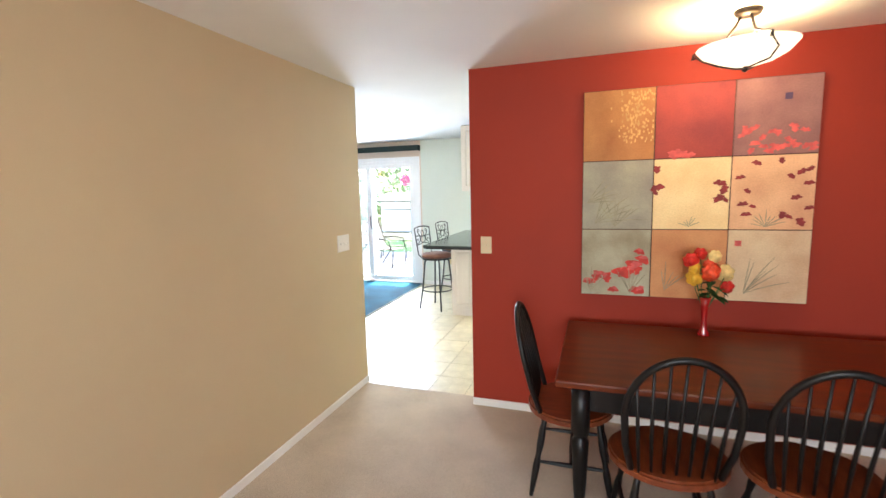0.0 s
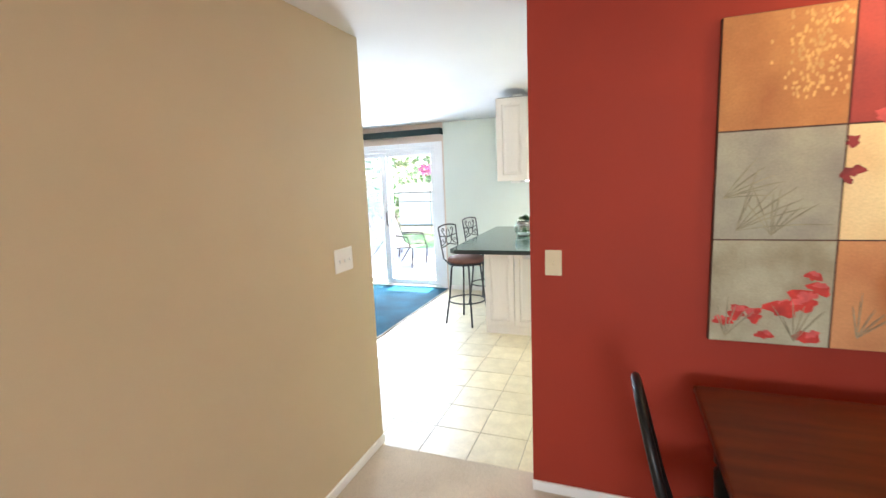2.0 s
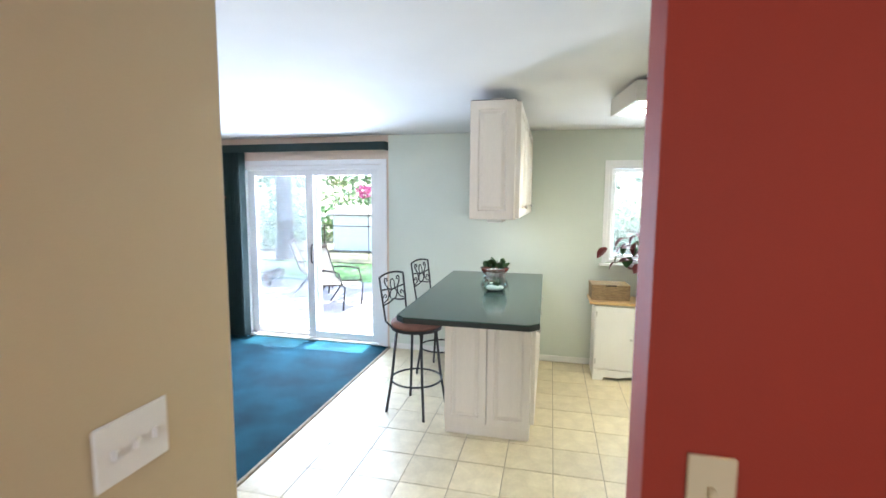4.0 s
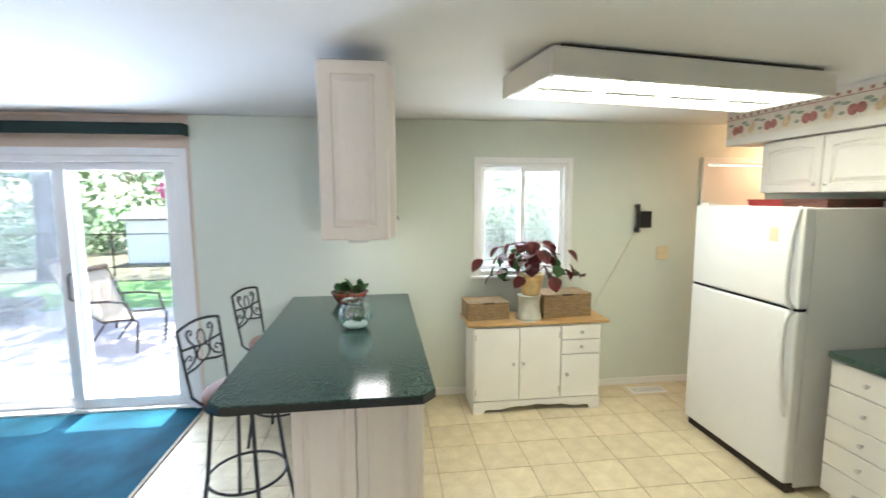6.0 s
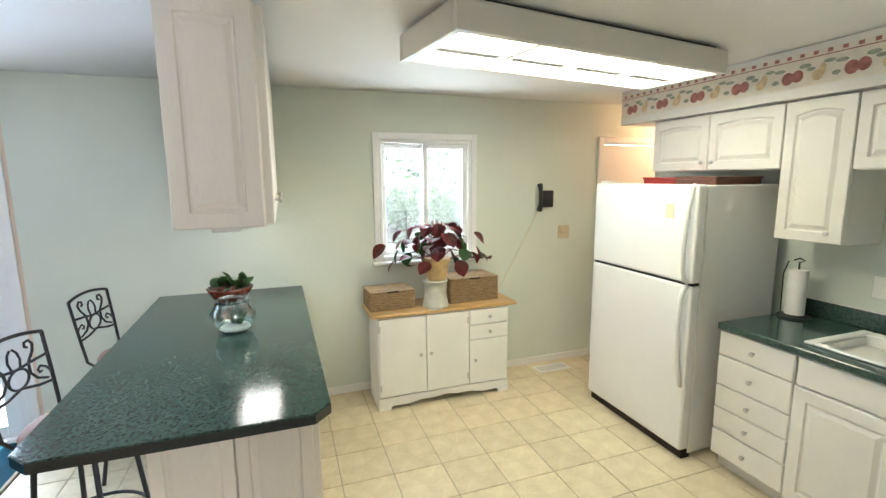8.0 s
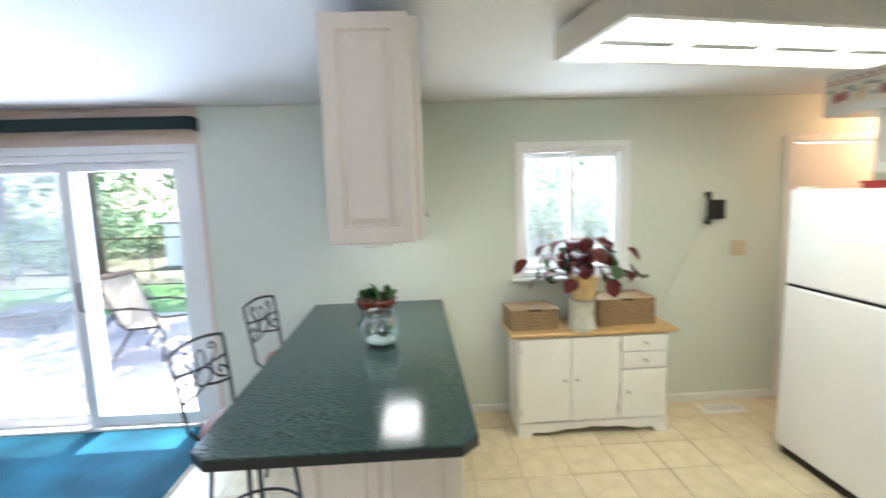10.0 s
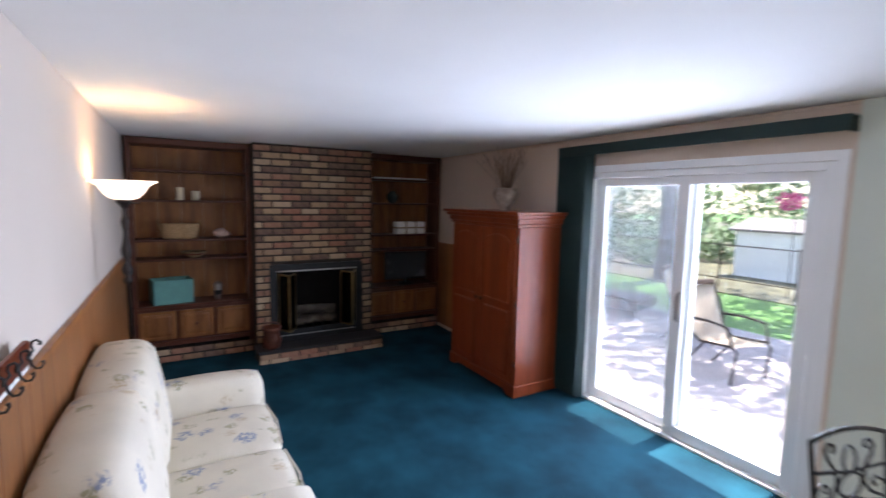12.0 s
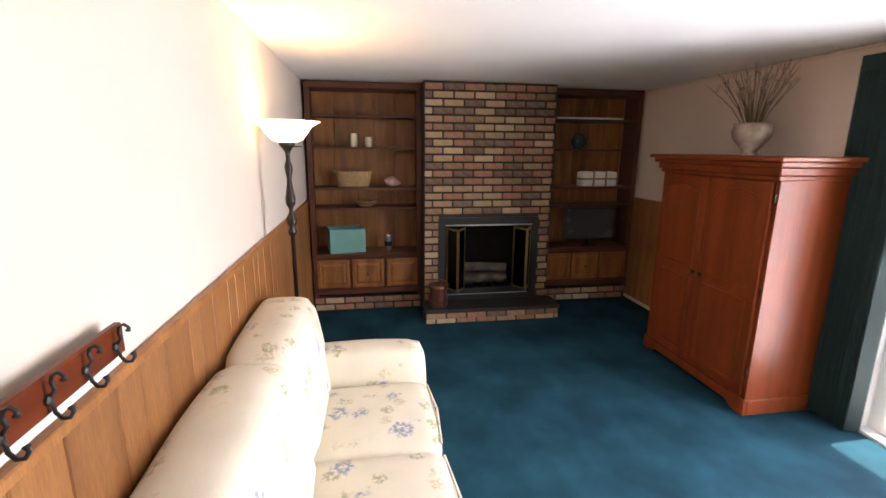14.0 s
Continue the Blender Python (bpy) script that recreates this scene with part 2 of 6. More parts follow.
TUBELIGHT = glow("fluorescent_diffuser", (1.0, 0.97, 0.74), 2.6)
UNDERLIGHT = glow("assumed_under_glow", (1.0, 0.98, 0.92), 2.0)
LEAF = material("green_leaf", (0.05, 0.14, 0.03), 0.5, second=(0.02, 0.07, 0.02), scale=20, grain=0.2)
DARKLEAF = material("dark_red_leaf", (0.20, 0.018, 0.022), 0.4, second=(0.07, 0.02, 0.018), scale=14, grain=0.2)
REDPETAL = material("red_petal", (0.60, 0.02, 0.012), 0.6, vary=0.3, scale=30)
ORANGEPETAL = material("orange_red_petal", (0.75, 0.07, 0.02), 0.6, vary=0.3, scale=30)
YELLOWPETAL = material("yellow_petal", (0.80, 0.45, 0.04), 0.6, vary=0.2, scale=30)
CREAMPETAL = material("cream_petal", (0.80, 0.62, 0.26), 0.6, vary=0.2, scale=30)
REDGLASS = material("red_glass", (0.38, 0.012, 0.012), 0.08, vary=0.1, scale=9, spec=0.8)
TERRACOTTA = material("glazed_red_brown", (0.16, 0.035, 0.020), 0.25, vary=0.2, scale=9)
CREAMPOT = material("cream_pottery", (0.62, 0.44, 0.20), 0.4, vary=0.2, scale=14, grain=0.1)
PALEPOT = material("pale_sage_ceramic", (0.55, 0.56, 0.48), 0.4, vary=0.12, scale=14)
URN = material("mottled_urn", (0.62, 0.52, 0.42), 0.35, second=(0.12, 0.06, 0.04), scale=7, grain=0.1)
TWIG = material("dry_twig", (0.13, 0.075, 0.045), 0.9, vary=0.3, scale=30)
TEALFAB = material("teal_box_fabric", (0.13, 0.34, 0.30), 0.8, vary=0.08, scale=12, grain=0.08)
WAX = material("ivory_wax", (0.70, 0.62, 0.44), 0.5, vary=0.05, scale=9)
SHELL = material("seashell", (0.62, 0.44, 0.36), 0.5, second=(0.40, 0.24, 0.19), scale=18)
SCREEN = material("grey_tv_screen", (0.06, 0.065, 0.07), 0.25, vary=0.05, scale=5)
BLACKPLASTIC = material("black_plastic", (0.012, 0.012, 0.013), 0.35, vary=0.1, scale=9)
IVORY = material("ivory_plastic", (0.62, 0.52, 0.34), 0.4, vary=0.04, scale=9)
PAPER = material("white_paper", (0.82, 0.81, 0.78), 0.9, vary=0.03, scale=30, grain=0.04, bump=0.2)
COPPER = material("old_copper", (0.20, 0.075, 0.05), 0.35, metal=0.7, vary=0.3, scale=12)
CONCRETE = material("patio_concrete", (0.36, 0.32, 0.32), 0.9, vary=0.15, scale=1.2, grain=0.12, grain_scale=40, bump=0.3)
LAWN = material("lawn_grass", (0.10, 0.24, 0.05), 0.95, second=(0.06, 0.15, 0.03), scale=0.8, grain=0.4, grain_scale=20, bump=0.8)
BARK = material("bark", (0.10, 0.078, 0.060), 0.95, second=(0.05, 0.038, 0.030), scale=4, grain=0.35, grain_scale=16, stretch=(3, 3, 0.5), bump=0.9)
TREELEAF = material("tree_leaves", (0.15, 0.25, 0.10), 0.6, second=(0.09, 0.16, 0.065), scale=0.6, grain=0.3, grain_scale=3)
SLING = material("cream_sling_fabric", (0.58, 0.50, 0.40), 0.9, vary=0.06, scale=9, grain=0.06)
SIDING = material("white_siding", (0.82, 0.82, 0.82), 0.6, vary=0.05, scale=2)
SHINGLE = material("grey_shingle", (0.16, 0.15, 0.15), 0.9, vary=0.2, scale=8, grain=0.3, grain_scale=30)
# even see-through sheet with pale threads, which hazes the garden behind it
SCREENMESH = glass("insect_screen_mesh", (1, 1, 1))
mesh_nodes, mesh_links = SCREENMESH.node_tree.nodes, SCREENMESH.node_tree.links
thread = mesh_nodes.new("ShaderNodeBsdfDiffuse")
thread.inputs["Color"].default_value = (0.50, 0.50, 0.52, 1)
mesh_links.new(thread.outputs["BSDF"], mesh_nodes["Mix Shader"].inputs[2])
mesh_nodes["Mix Shader"].inputs["Fac"].default_value = 0.26


# ---- mesh helpers ----
def part(name, bm, mat, parent=None, label="", smooth=False):
    me = bpy.data.meshes.new(name)
    bmesh.ops.recalc_face_normals(bm, faces=bm.faces)
    bm.to_mesh(me)
    bm.free()
    if smooth:
        for p in me.polygons:
            p.use_smooth = True
    me.materials.append(mat)
    ob = new(name, me)
    if parent is not None:
        ob.parent = parent
    if label:
        ob["label"] = label
    return ob


def thing(name, label, category, at=(0, 0, 0), rz=0.0, group=""):
    ob = new(name)
    ob.empty_display_size = 0.1
    ob.location = at
    ob.rotation_euler = (0, 0, radians(rz))
    return tagged(ob, label, category, group)


def box(x0, x1, y0, y1, z0, z1, bevel=0.0, bm=None):
    bm2 = bmesh.new()
    bmesh.ops.create_cube(bm2, size=1)
    bmesh.ops.transform(bm2, matrix=Matrix.Translation(((x0 + x1) / 2, (y0 + y1) / 2, (z0 + z1) / 2)) @ Matrix.Diagonal((x1 - x0, y1 - y0, z1 - z0, 1)), verts=bm2.verts)
    if bevel:
        bmesh.ops.bevel(bm2, geom=bm2.edges, offset=bevel, segments=2 if bevel > 0.006 else 1, affect="EDGES", profile=0.5)
    return merge(bm, bm2)


def merge(bm, bm2):
    if bm is None:
        return bm2
    me = bpy.data.meshes.new("tmp")
    bm2.to_mesh(me)
    bm2.free()
    bm.from_mesh(me)
    bpy.data.meshes.remove(me)
    return bm


def tube(points, radius, sides=8, bm=None, radii=None):
    """A round bar that follows points."""
    bm2 = bmesh.new()
    pts = [Vector(p) for p in points]
    rings = []
    side = None
    for i, p in enumerate(pts):
        d = (pts[min(i + 1, len(pts) - 1)] - pts[max(i - 1, 0)]).normalized()
        if side is None:
            side = d.orthogonal().normalized()
        side = (side - d * side.dot(d)).normalized()
        up = d.cross(side)
        r = radii[i] if radii else radius
        rings.append([bm2.verts.new(p + (side * math.cos(a) + up * math.sin(a)) * r) for a in (2 * math.pi * k / sides for k in range(sides))])
    for a, b in zip(rings, rings[1:]):
        for k in range(sides):
            bm2.faces.new((a[k], a[(k + 1) % sides], b[(k + 1) % sides], b[k]))
    bm2.faces.new(rings[0][::-1])
    bm2.faces.new(rings[-1])
    return merge(bm, bm2)


def lathe(profile, sides=24, at=(0, 0, 0), bm=None, sx=1.0, sy=1.0):
    """A turned body from (radius, height) pairs."""
    bm2 = bmesh.new()
    rings = [[bm2.verts.new((at[0] + r * sx * math.cos(2 * math.pi * k / sides), at[1] + r * sy * math.sin(2 * math.pi * k / sides), at[2] + z)) for k in range(sides)] for r, z in profile]
    for a, b in zip(rings, rings[1:]):
        for k in range(sides):
            bm2.faces.new((a[k], a[(k + 1) % sides], b[(k + 1) % sides], b[k]))
    if profile[0][0] > 1e-4:
        bm2.faces.new(rings[0][::-1])
    if profile[-1][0] > 1e-4:
        bm2.faces.new(rings[-1])
    return merge(bm, bm2)


def prism(outline, z0, z1, bm=None, bevel=0.0):
    """An upright slab from a plan outline."""
    bm2 = bmesh.new()
    lo = [bm2.verts.new((x, y, z0)) for x, y in outline]
    hi = [bm2.verts.new((x, y, z1)) for x, y in outline]
    bm2.faces.new(lo[::-1])
    top = bm2.faces.new(hi)
    for i in range(len(lo)):
        j = (i + 1) % len(lo)
        bm2.faces.new((lo[i], lo[j], hi[j], hi[i]))
    if bevel:
        bmesh.ops.bevel(bm2, geom=list(top.edges), offset=bevel, segments=2, affect="EDGES")
    return merge(bm, bm2)


def turned(bm, m):
    bmesh.ops.transform(bm, matrix=m, verts=bm.verts)
    return bm


def arc(cx, cz, rx, rz, a0, a1, n, y=0.0):
    return [(cx + rx * math.cos(radians(a0 + (a1 - a0) * i / n)), y, cz + rz * math.sin(radians(a0 + (a1 - a0) * i / n))) for i in range(n + 1)]


def structure(name, bm, mat, label=""):
    return tagged(part(name, bm, mat, None, label), label, kind="structure")


def panel_door(w, h, t=0.02, rail=0.06, arch=0.0):
    """A raised-panel leaf in the xz plane, front towards -y, lower left corner at the origin."""
    bm = bmesh.new()
    n = 12
    loops = []
    for d, y in ((0.0, t), (0.0, -0.005), (0.004, -0.009), (rail, -0.009), (rail + 0.006, 0.001), (rail + 0.014, 0.001), (rail + 0.034, -0.009)):
        top = []
        for k in range(n + 1):
            u = k / n
            drop = arch * (1 - math.sin(math.pi * u)) if d >= rail else 0.0
            top.append((w - d - (w - 2 * d) * u, h - d - drop))
        loops.append([bm.verts.new((x, y, z)) for x, z in [(d, d), (w - d, d)] + top])
    for a, b in zip(loops, loops[1:]):
        for k in range(len(a)):
            q = (k + 1) % len(a)
            bm.faces.new((a[k], a[q], b[q], b[k]))
    bm.faces.new(loops[0][::-1])
    bm.faces.new(loops[-1])
    return bm


def knob(x, y, z, axis="y", r=0.013):
    bm = lathe([(0.005, 0), (0.005, 0.012), (r, 0.018), (r, 0.026), (r * 0.5, 0.030)], 12)
    rot = {"y": pose(x, y, z, 90, 0, 0), "x": pose(x, y, z, 0, -90, 0), "+x": pose(x, y, z, 0, 90, 0)}[axis]
    return turned(bm, rot)


# ---- structure ----
H = 2.42          # ceiling
YR = 4.258        # red wall face
YP = 8.31         # patio wall face
YF = 4.60         # family room's panelled wall face
XB = -2.057       # beige wall face
XK = 1.58         # kitchen's right wall face
XS = -3.04        # carpet and tile meet

structure("floor_dining", box(-2.2, 2.7, -2.55, 4.385, -0.10, 0.006), CARPET, "worn beige wall-to-wall carpet")
structure("floor_family", box(-8.1, XS, YF - 0.1, 8.46, -0.10, 0.012), BLUECARPET, "deep teal-blue wall-to-wall carpet")
floor_kitchen = structure("floor_kitchen", box(XS, 2.75, 4.385, 8.46, -0.10, -0.004), GROUT, "cream ceramic floor tiles with grey-brown grout")
structure("floor_edge_strip", box(XS - 0.012, XS + 0.012, YF, YP, -0.02, 0.013, 0.004), GROUT, "thin dull carpet edging strip")
structure("ceiling_dining", box(-2.2, 2.7, -2.55, 4.33, H, H + 0.15), CEIL, "flat white ceiling")
structure("ceiling_main", box(-8.1, 2.75, 4.33, 8.46, H + 0.003, H + 0.15), CEIL, "flat white ceiling")

structure("wall_west_dining", box(-2.20, XB, -2.55, 4.42, 0, H), BEIGE, "beige painted wall")
structure("wall_return", box(-2.26, -2.20, 4.30, YF, 0, H), CREAMWALL, "cream painted wall end")
structure("wall_north_dining", box(-1.085, 2.55, YR, 4.40, 0, H), RED, "deep red painted wall")
structure("wall_kitchen_back", box(-1.075, 2.55, 4.403, 4.412, 0, H), SAGE, "pale sage painted wall")
structure("wall_east_dining", box(2.55, 2.70, -2.55, 4.40, 0, H), RED, "deep red painted wall")
# unseen rear wall; its opening is assumed, to let daylight into the dining room
rw = box(-2.05, -0.7, -2.55, -2.42, 0, H)
box(1.9, 2.55, -2.55, -2.42, 0, H, 0, rw)
box(-0.7, 1.9, -2.55, -2.42, 0, 1.30, 0, rw)
box(-0.7, 1.9, -2.55, -2.42, 2.2, H, 0, rw)
structure("wall_south_dining", rw, BEIGE, "plain unseen beige wall with an assumed opening for daylight")
structure("wall_south_family", box(-8.1, -2.26, YF - 0.13, YF, 0, H), CREAMWALL, "cream painted wall above wood panelling")
structure("wall_west_family", box(-8.1, -7.95, YF, YP, 0, H), TAN, "plain wall behind the bookcases")

# patio wall with the sliding door opening, then the window opening
DX0, DX1, DZ = -4.95, -3.12, 2.10
WX0, WX1, WZ0, WZ1 = -0.70, 0.10, 1.09, 2.06
wp = box(-8.1, DX0, YP, YP + 0.15, 0, H)
box(DX0, XS, YP, YP + 0.15, DZ, H, 0, wp)
box(DX1, XS, YP, YP + 0.15, 0, DZ, 0, wp)
structure("wall_north_family", wp, TAN, "pinkish tan painted wall round the patio door")
wk = box(XS, WX0, YP, YP + 0.15, 0, H)
box(WX0, WX1, YP, YP + 0.15, 0, WZ0, 0, wk)
box(WX0, WX1, YP, YP + 0.15, WZ1, H, 0, wk)
box(WX1, 1.44, YP, YP + 0.15, 0, H, 0, wk)
box(1.44, 2.24, YP, YP + 0.15, 2.06, H, 0, wk)
box(2.24, 2.75, YP, YP + 0.15, 0, H, 0, wk)
structure("wall_north_kitchen", wk, SAGE, "pale sage painted wall with a window")
structure("wall_east_kitchen", box(XK, XK + 0.12, 4.412, 7.80, 0, H), SAGE, "pale sage painted wall behind the counter")
structure("wall_hall_south", box(XK + 0.12, 2.65, 7.68, 7.80, 0, H), CREAMWALL, "cream hall wall")
structure("wall_hall_east", box(2.65, 2.75, 7.80, YP, 0, H), CREAMWALL, "cream hall wall")
structure("soffit_kitchen", box(1.20, XK, 4.412, 7.80, 2.16, H - 0.002), CABWHITE, "white soffit above the wall cabinets")

bb = box(XB, XB + 0.013, -2.4, 4.42, 0.006, 0.062, 0.004)
structure("baseboard_dining_west", bb, WHITE, "white painted baseboard")
structure("baseboard_dining_north", box(-1.088, 2.5, YR - 0.013, YR, 0.006, 0.062, 0.004), WHITE, "white painted baseboard")
structure("baseboard_kitchen", box(DX1 + 0.1, 1.36, YP - 0.013, YP, 0.0, 0.065, 0.004), WHITE, "white painted baseboard")
structure("trim_ceiling_family", box(-8.0, XS, YP - 0.018, YP, H - 0.022, H - 0.002, 0.004), TAN, "thin ceiling trim strip")

# hall door in the far wall
d1 = thing("door_1", "white flush hall door in a white casing, closed", "door", (1.44, YP, 0))
d1["kind"] = "structure"
part("door_leaf", box(0.015, 0.785, 0.02, 0.06, 0.01, 2.045, 0.003), WHITE, d1)
part("casing", box(-0.06, 0.0, -0.018, 0.0, 0, 2.12, 0.004, box(0.8, 0.86, -0.018, 0.0, 0, 2.12, 0.004, box(0.0, 0.8, -0.018, 0.0, 2.06, 2.12, 0.004))), WHITE, d1)
part("door_handle", lathe([(0.01, 0), (0.012, 0.03), (0.028, 0.045), (0.028, 0.06), (0.01, 0.07)], 16), BRASS, d1).matrix_basis = pose(0.72, 0.02, 1.0, 90, 0, 0)

# ---- sliding patio door ----
pd = thing("patio_door", "white vinyl sliding glass patio door with two panes", "patio door", ((DX0 + DX1) / 2, YP + 0.05, 0))
pd["kind"] = "structure"
hw = (DX1 - DX0) / 2
fr = box(-hw, -hw + 0.05, -0.05, 0.09, 0, DZ, 0.004)
box(hw - 0.05, hw, -0.05, 0.09, 0, DZ, 0.004, fr)
box(-hw + 0.05, hw - 0.05, -0.05, 0.09, DZ - 0.05, DZ, 0.004, fr)
box(-hw + 0.05, hw - 0.05, -0.05, 0.09, 0.0, 0.035, 0.004, fr)
part("door_frame", fr, VINYL, pd)
cs = box(-hw - 0.03, -hw - 0.001, -0.066, -0.051, 0, DZ + 0.06, 0.003)
box(hw + 0.001, hw + 0.06, -0.066, -0.051, 0, DZ + 0.06, 0.003, cs)
box(-hw - 0.001, hw + 0.001, -0.066, -0.051, DZ + 0.001, DZ + 0.06, 0.003, cs)
part("casing", cs, VINYL, pd)
for x0, x1, y0 in ((-hw + 0.05, 0.075, 0.04), (-0.055, hw - 0.05, -0.01)):
    st = 0.095
    sash = box(x0, x0 + st, y0, y0 + 0.035, 0.035, DZ - 0.05, 0.004)
    box(x1 - st, x1, y0, y0 + 0.035, 0.035, DZ - 0.05, 0.004, sash)
    box(x0 + st, x1 - st, y0, y0 + 0.035, 0.035, 0.12, 0.004, sash)
    box(x0 + st, x1 - st, y0, y0 + 0.035, DZ - 0.115, DZ - 0.05, 0.004, sash)
    s = part("sash", sash, VINYL, pd)
    g = part("pane", box(x0 + st, x1 - st, y0 + 0.014, y0 + 0.020, 0.12, DZ - 0.115), GLASS, s)
    g.visible_shadow = False
sf_bm = box(-hw + 0.052, -hw + 0.082, 0.092, 0.104, 0.036, DZ - 0.052, 0.003)
box(0.04, 0.07, 0.092, 0.104, 0.036, DZ - 0.052, 0.003, sf_bm)
box(-hw + 0.082, 0.04, 0.092, 0.104, 0.036, 0.07, 0.003, sf_bm)
box(-hw + 0.082, 0.04, 0.092, 0.104, DZ - 0.085, DZ - 0.052, 0.003, sf_bm)
screen_frame = part("screen_frame", sf_bm, VINYL, pd)
part("insect_screen", box(-hw + 0.082, 0.04, 0.0975, 0.0985, 0.07, DZ - 0.085), SCREENMESH, screen_frame, "fine grey insect screen that hazes the view")
part("pull_handle", tube([(0.02, -0.012, 0.95), (0.02, -0.045, 0.97), (0.02, -0.045, 1.15), (0.02, -0.012, 1.17)], 0.009, 8), DARKMETAL, pd, "dark metal pull handle")

# ---- kitchen window ----
kw = thing("window_1", "white vinyl two-pane sliding kitchen window", "window", ((WX0 + WX1) / 2, YP + 0.05, WZ0))
kw["kind"] = "structure"
w2, wh = (WX1 - WX0) / 2, WZ1 - WZ0
fr = box(-w2, -w2 + 0.03, -0.05, 0.08, 0, wh, 0.003)
box(w2 - 0.03, w2, -0.05, 0.08, 0, wh, 0.003, fr)
box(-w2 + 0.03, w2 - 0.03, -0.05, 0.08, 0, 0.03, 0.003, fr)
box(-w2 + 0.03, w2 - 0.03, -0.05, 0.08, wh - 0.03, wh, 0.003, fr)
part("window_frame", fr, VINYL, kw)
cs = box(-w2 - 0.045, -w2 - 0.001, -0.064, -0.051, -0.01, wh + 0.05, 0.003)
box(w2 + 0.001, w2 + 0.045, -0.064, -0.051, -0.01, wh + 0.05, 0.003, cs)
box(-w2 - 0.001, w2 + 0.001, -0.064, -0.051, wh + 0.001, wh + 0.05, 0.003, cs)
part("casing", cs, VINYL, kw)
part("window_sill", box(-w2 - 0.07, w2 + 0.07, -0.10, -0.051, -0.035, -0.012, 0.005), VINYL, kw)
for x0, x1, y0 in ((-w2 + 0.03, 0.02, 0.02), (-0.02, w2 - 0.03, -0.02)):
    sash = box(x0, x0 + 0.04, y0, y0 + 0.03, 0.03, wh - 0.03, 0.003)
    box(x1 - 0.04, x1, y0, y0 + 0.03, 0.03, wh - 0.03, 0.003, sash)
    box(x0 + 0.04, x1 - 0.04, y0, y0 + 0.03, 0.03, 0.07, 0.003, sash)
    box(x0 + 0.04, x1 - 0.04, y0, y0 + 0.03, wh - 0.07, wh - 0.03, 0.003, sash)
    s = part("sash", sash, VINYL, kw)
    part("pane", box(x0 + 0.04, x1 - 0.04, y0 + 0.012, y0 + 0.017, 0.07, wh - 0.07), GLASS, s).visible_shadow = False

# assumed screen, added over the whole window to haze the foliage outside
part("insect_screen", box(-w2 + 0.031, w2 - 0.031, 0.070, 0.071, 0.031, wh - 0.031), SCREENMESH, kw, "fine grey insect screen that hazes the view")

# ---- vertical blind and valance ----
va = thing("valance", "dark green fabric valance above the patio door", "valance", (-4.125, YP, 2.25))
part("fascia", box(-1.085, 1.085, -0.12, -0.105, 0, 0.088, 0.003), GREENFAB, va)
part("return", box(-1.085, -1.07, -0.105, -0.002, 0, 0.088), GREENFAB, va)
part("return", box(1.07, 1.085, -0.105, -0.002, 0, 0.088), GREENFAB, va)
part("head_rail", box(-1.06, 1.06, -0.08, -0.03, 0.035, 0.07, 0.004), WHITE, va)
vb = thing("vertical_blind", "dark green vertical blind stacked to one side", "blind", (-5.035, YP - 0.065, 0.03))
for i in range(14):
    x = -0.165 + i * 0.0255
    v = part("vane", box(-0.003, 0.003, -0.044, 0.044, 0, 2.255), GREENFAB, vb)
    v.matrix_basis = pose(x, 0, 0, 0, 0, -28 + 9 * math.sin(i * 2.1))
part("wand_weight", box(-0.185, -0.165, -0.06, -0.045, 1.08, 1.20, 0.004), IVORY, vb, "pale plastic cord weight")

# ---- torchiere lamp ----
def torchiere():
    t = thing("floor_lamp", "dark bronze torchiere floor lamp with a lit white glass bowl", "floor lamp", (-5.56, 4.775, 0.012))
    t.scale = (1, 1, 1.03)
    part("base", lathe([(0.135, 0), (0.135, 0.012), (0.11, 0.028), (0.04, 0.04), (0.02, 0.07)], 28), DARKMETAL, t, smooth=True)
    part("pole", lathe([(0.013, 0.06), (0.013, 1.20), (0.024, 1.21), (0.026, 1.23), (0.014, 1.25), (0.030, 1.275), (0.033, 1.30), (0.014, 1.335), (0.012, 1.36), (0.027, 1.385), (0.030, 1.42), (0.020, 1.47), (0.013, 1.53), (0.022, 1.58), (0.024, 1.60), (0.012, 1.64), (0.014, 1.68), (0.03, 1.705), (0.045, 1.72), (0.045, 1.735)], 16), DARKMETAL, t, smooth=True)
    part("switch_bar", tube([(0, 0, 1.715), (0.0, 0.085, 1.715)], 0.004), DARKMETAL, t)
    part("shade", lathe([(0.050, 1.735), (0.085, 1.748), (0.115, 1.780), (0.143, 1.822), (0.195, 1.850), (0.190, 1.853), (0.139, 1.827), (0.110, 1.785), (0.08, 1.754), (0.02, 1.742)], 32), LAMPGLASS, t, "lit frosted white glass bowl", smooth=True)
    return t


torchiere()

# ---- fluorescent ceiling fixture ----
cl = thing("ceiling_light", "long white box ceiling light with lit fluorescent diffuser", "ceiling light", (-0.03, 6.70, 2.285), 8.5)
fw, fd = 0.82, 0.265
fr = box(-fw, fw, -fd, -fd + 0.035, 0, 0.112, 0.003)
box(-fw, fw, fd - 0.035, fd, 0, 0.112, 0.003, fr)
box(-fw, -fw + 0.035, -fd + 0.035, fd - 0.035, 0, 0.112, 0.003, fr)
box(fw - 0.035, fw, -fd + 0.035, fd - 0.035, 0, 0.112, 0.003, fr)
part("housing", fr, CABWHITE, cl)
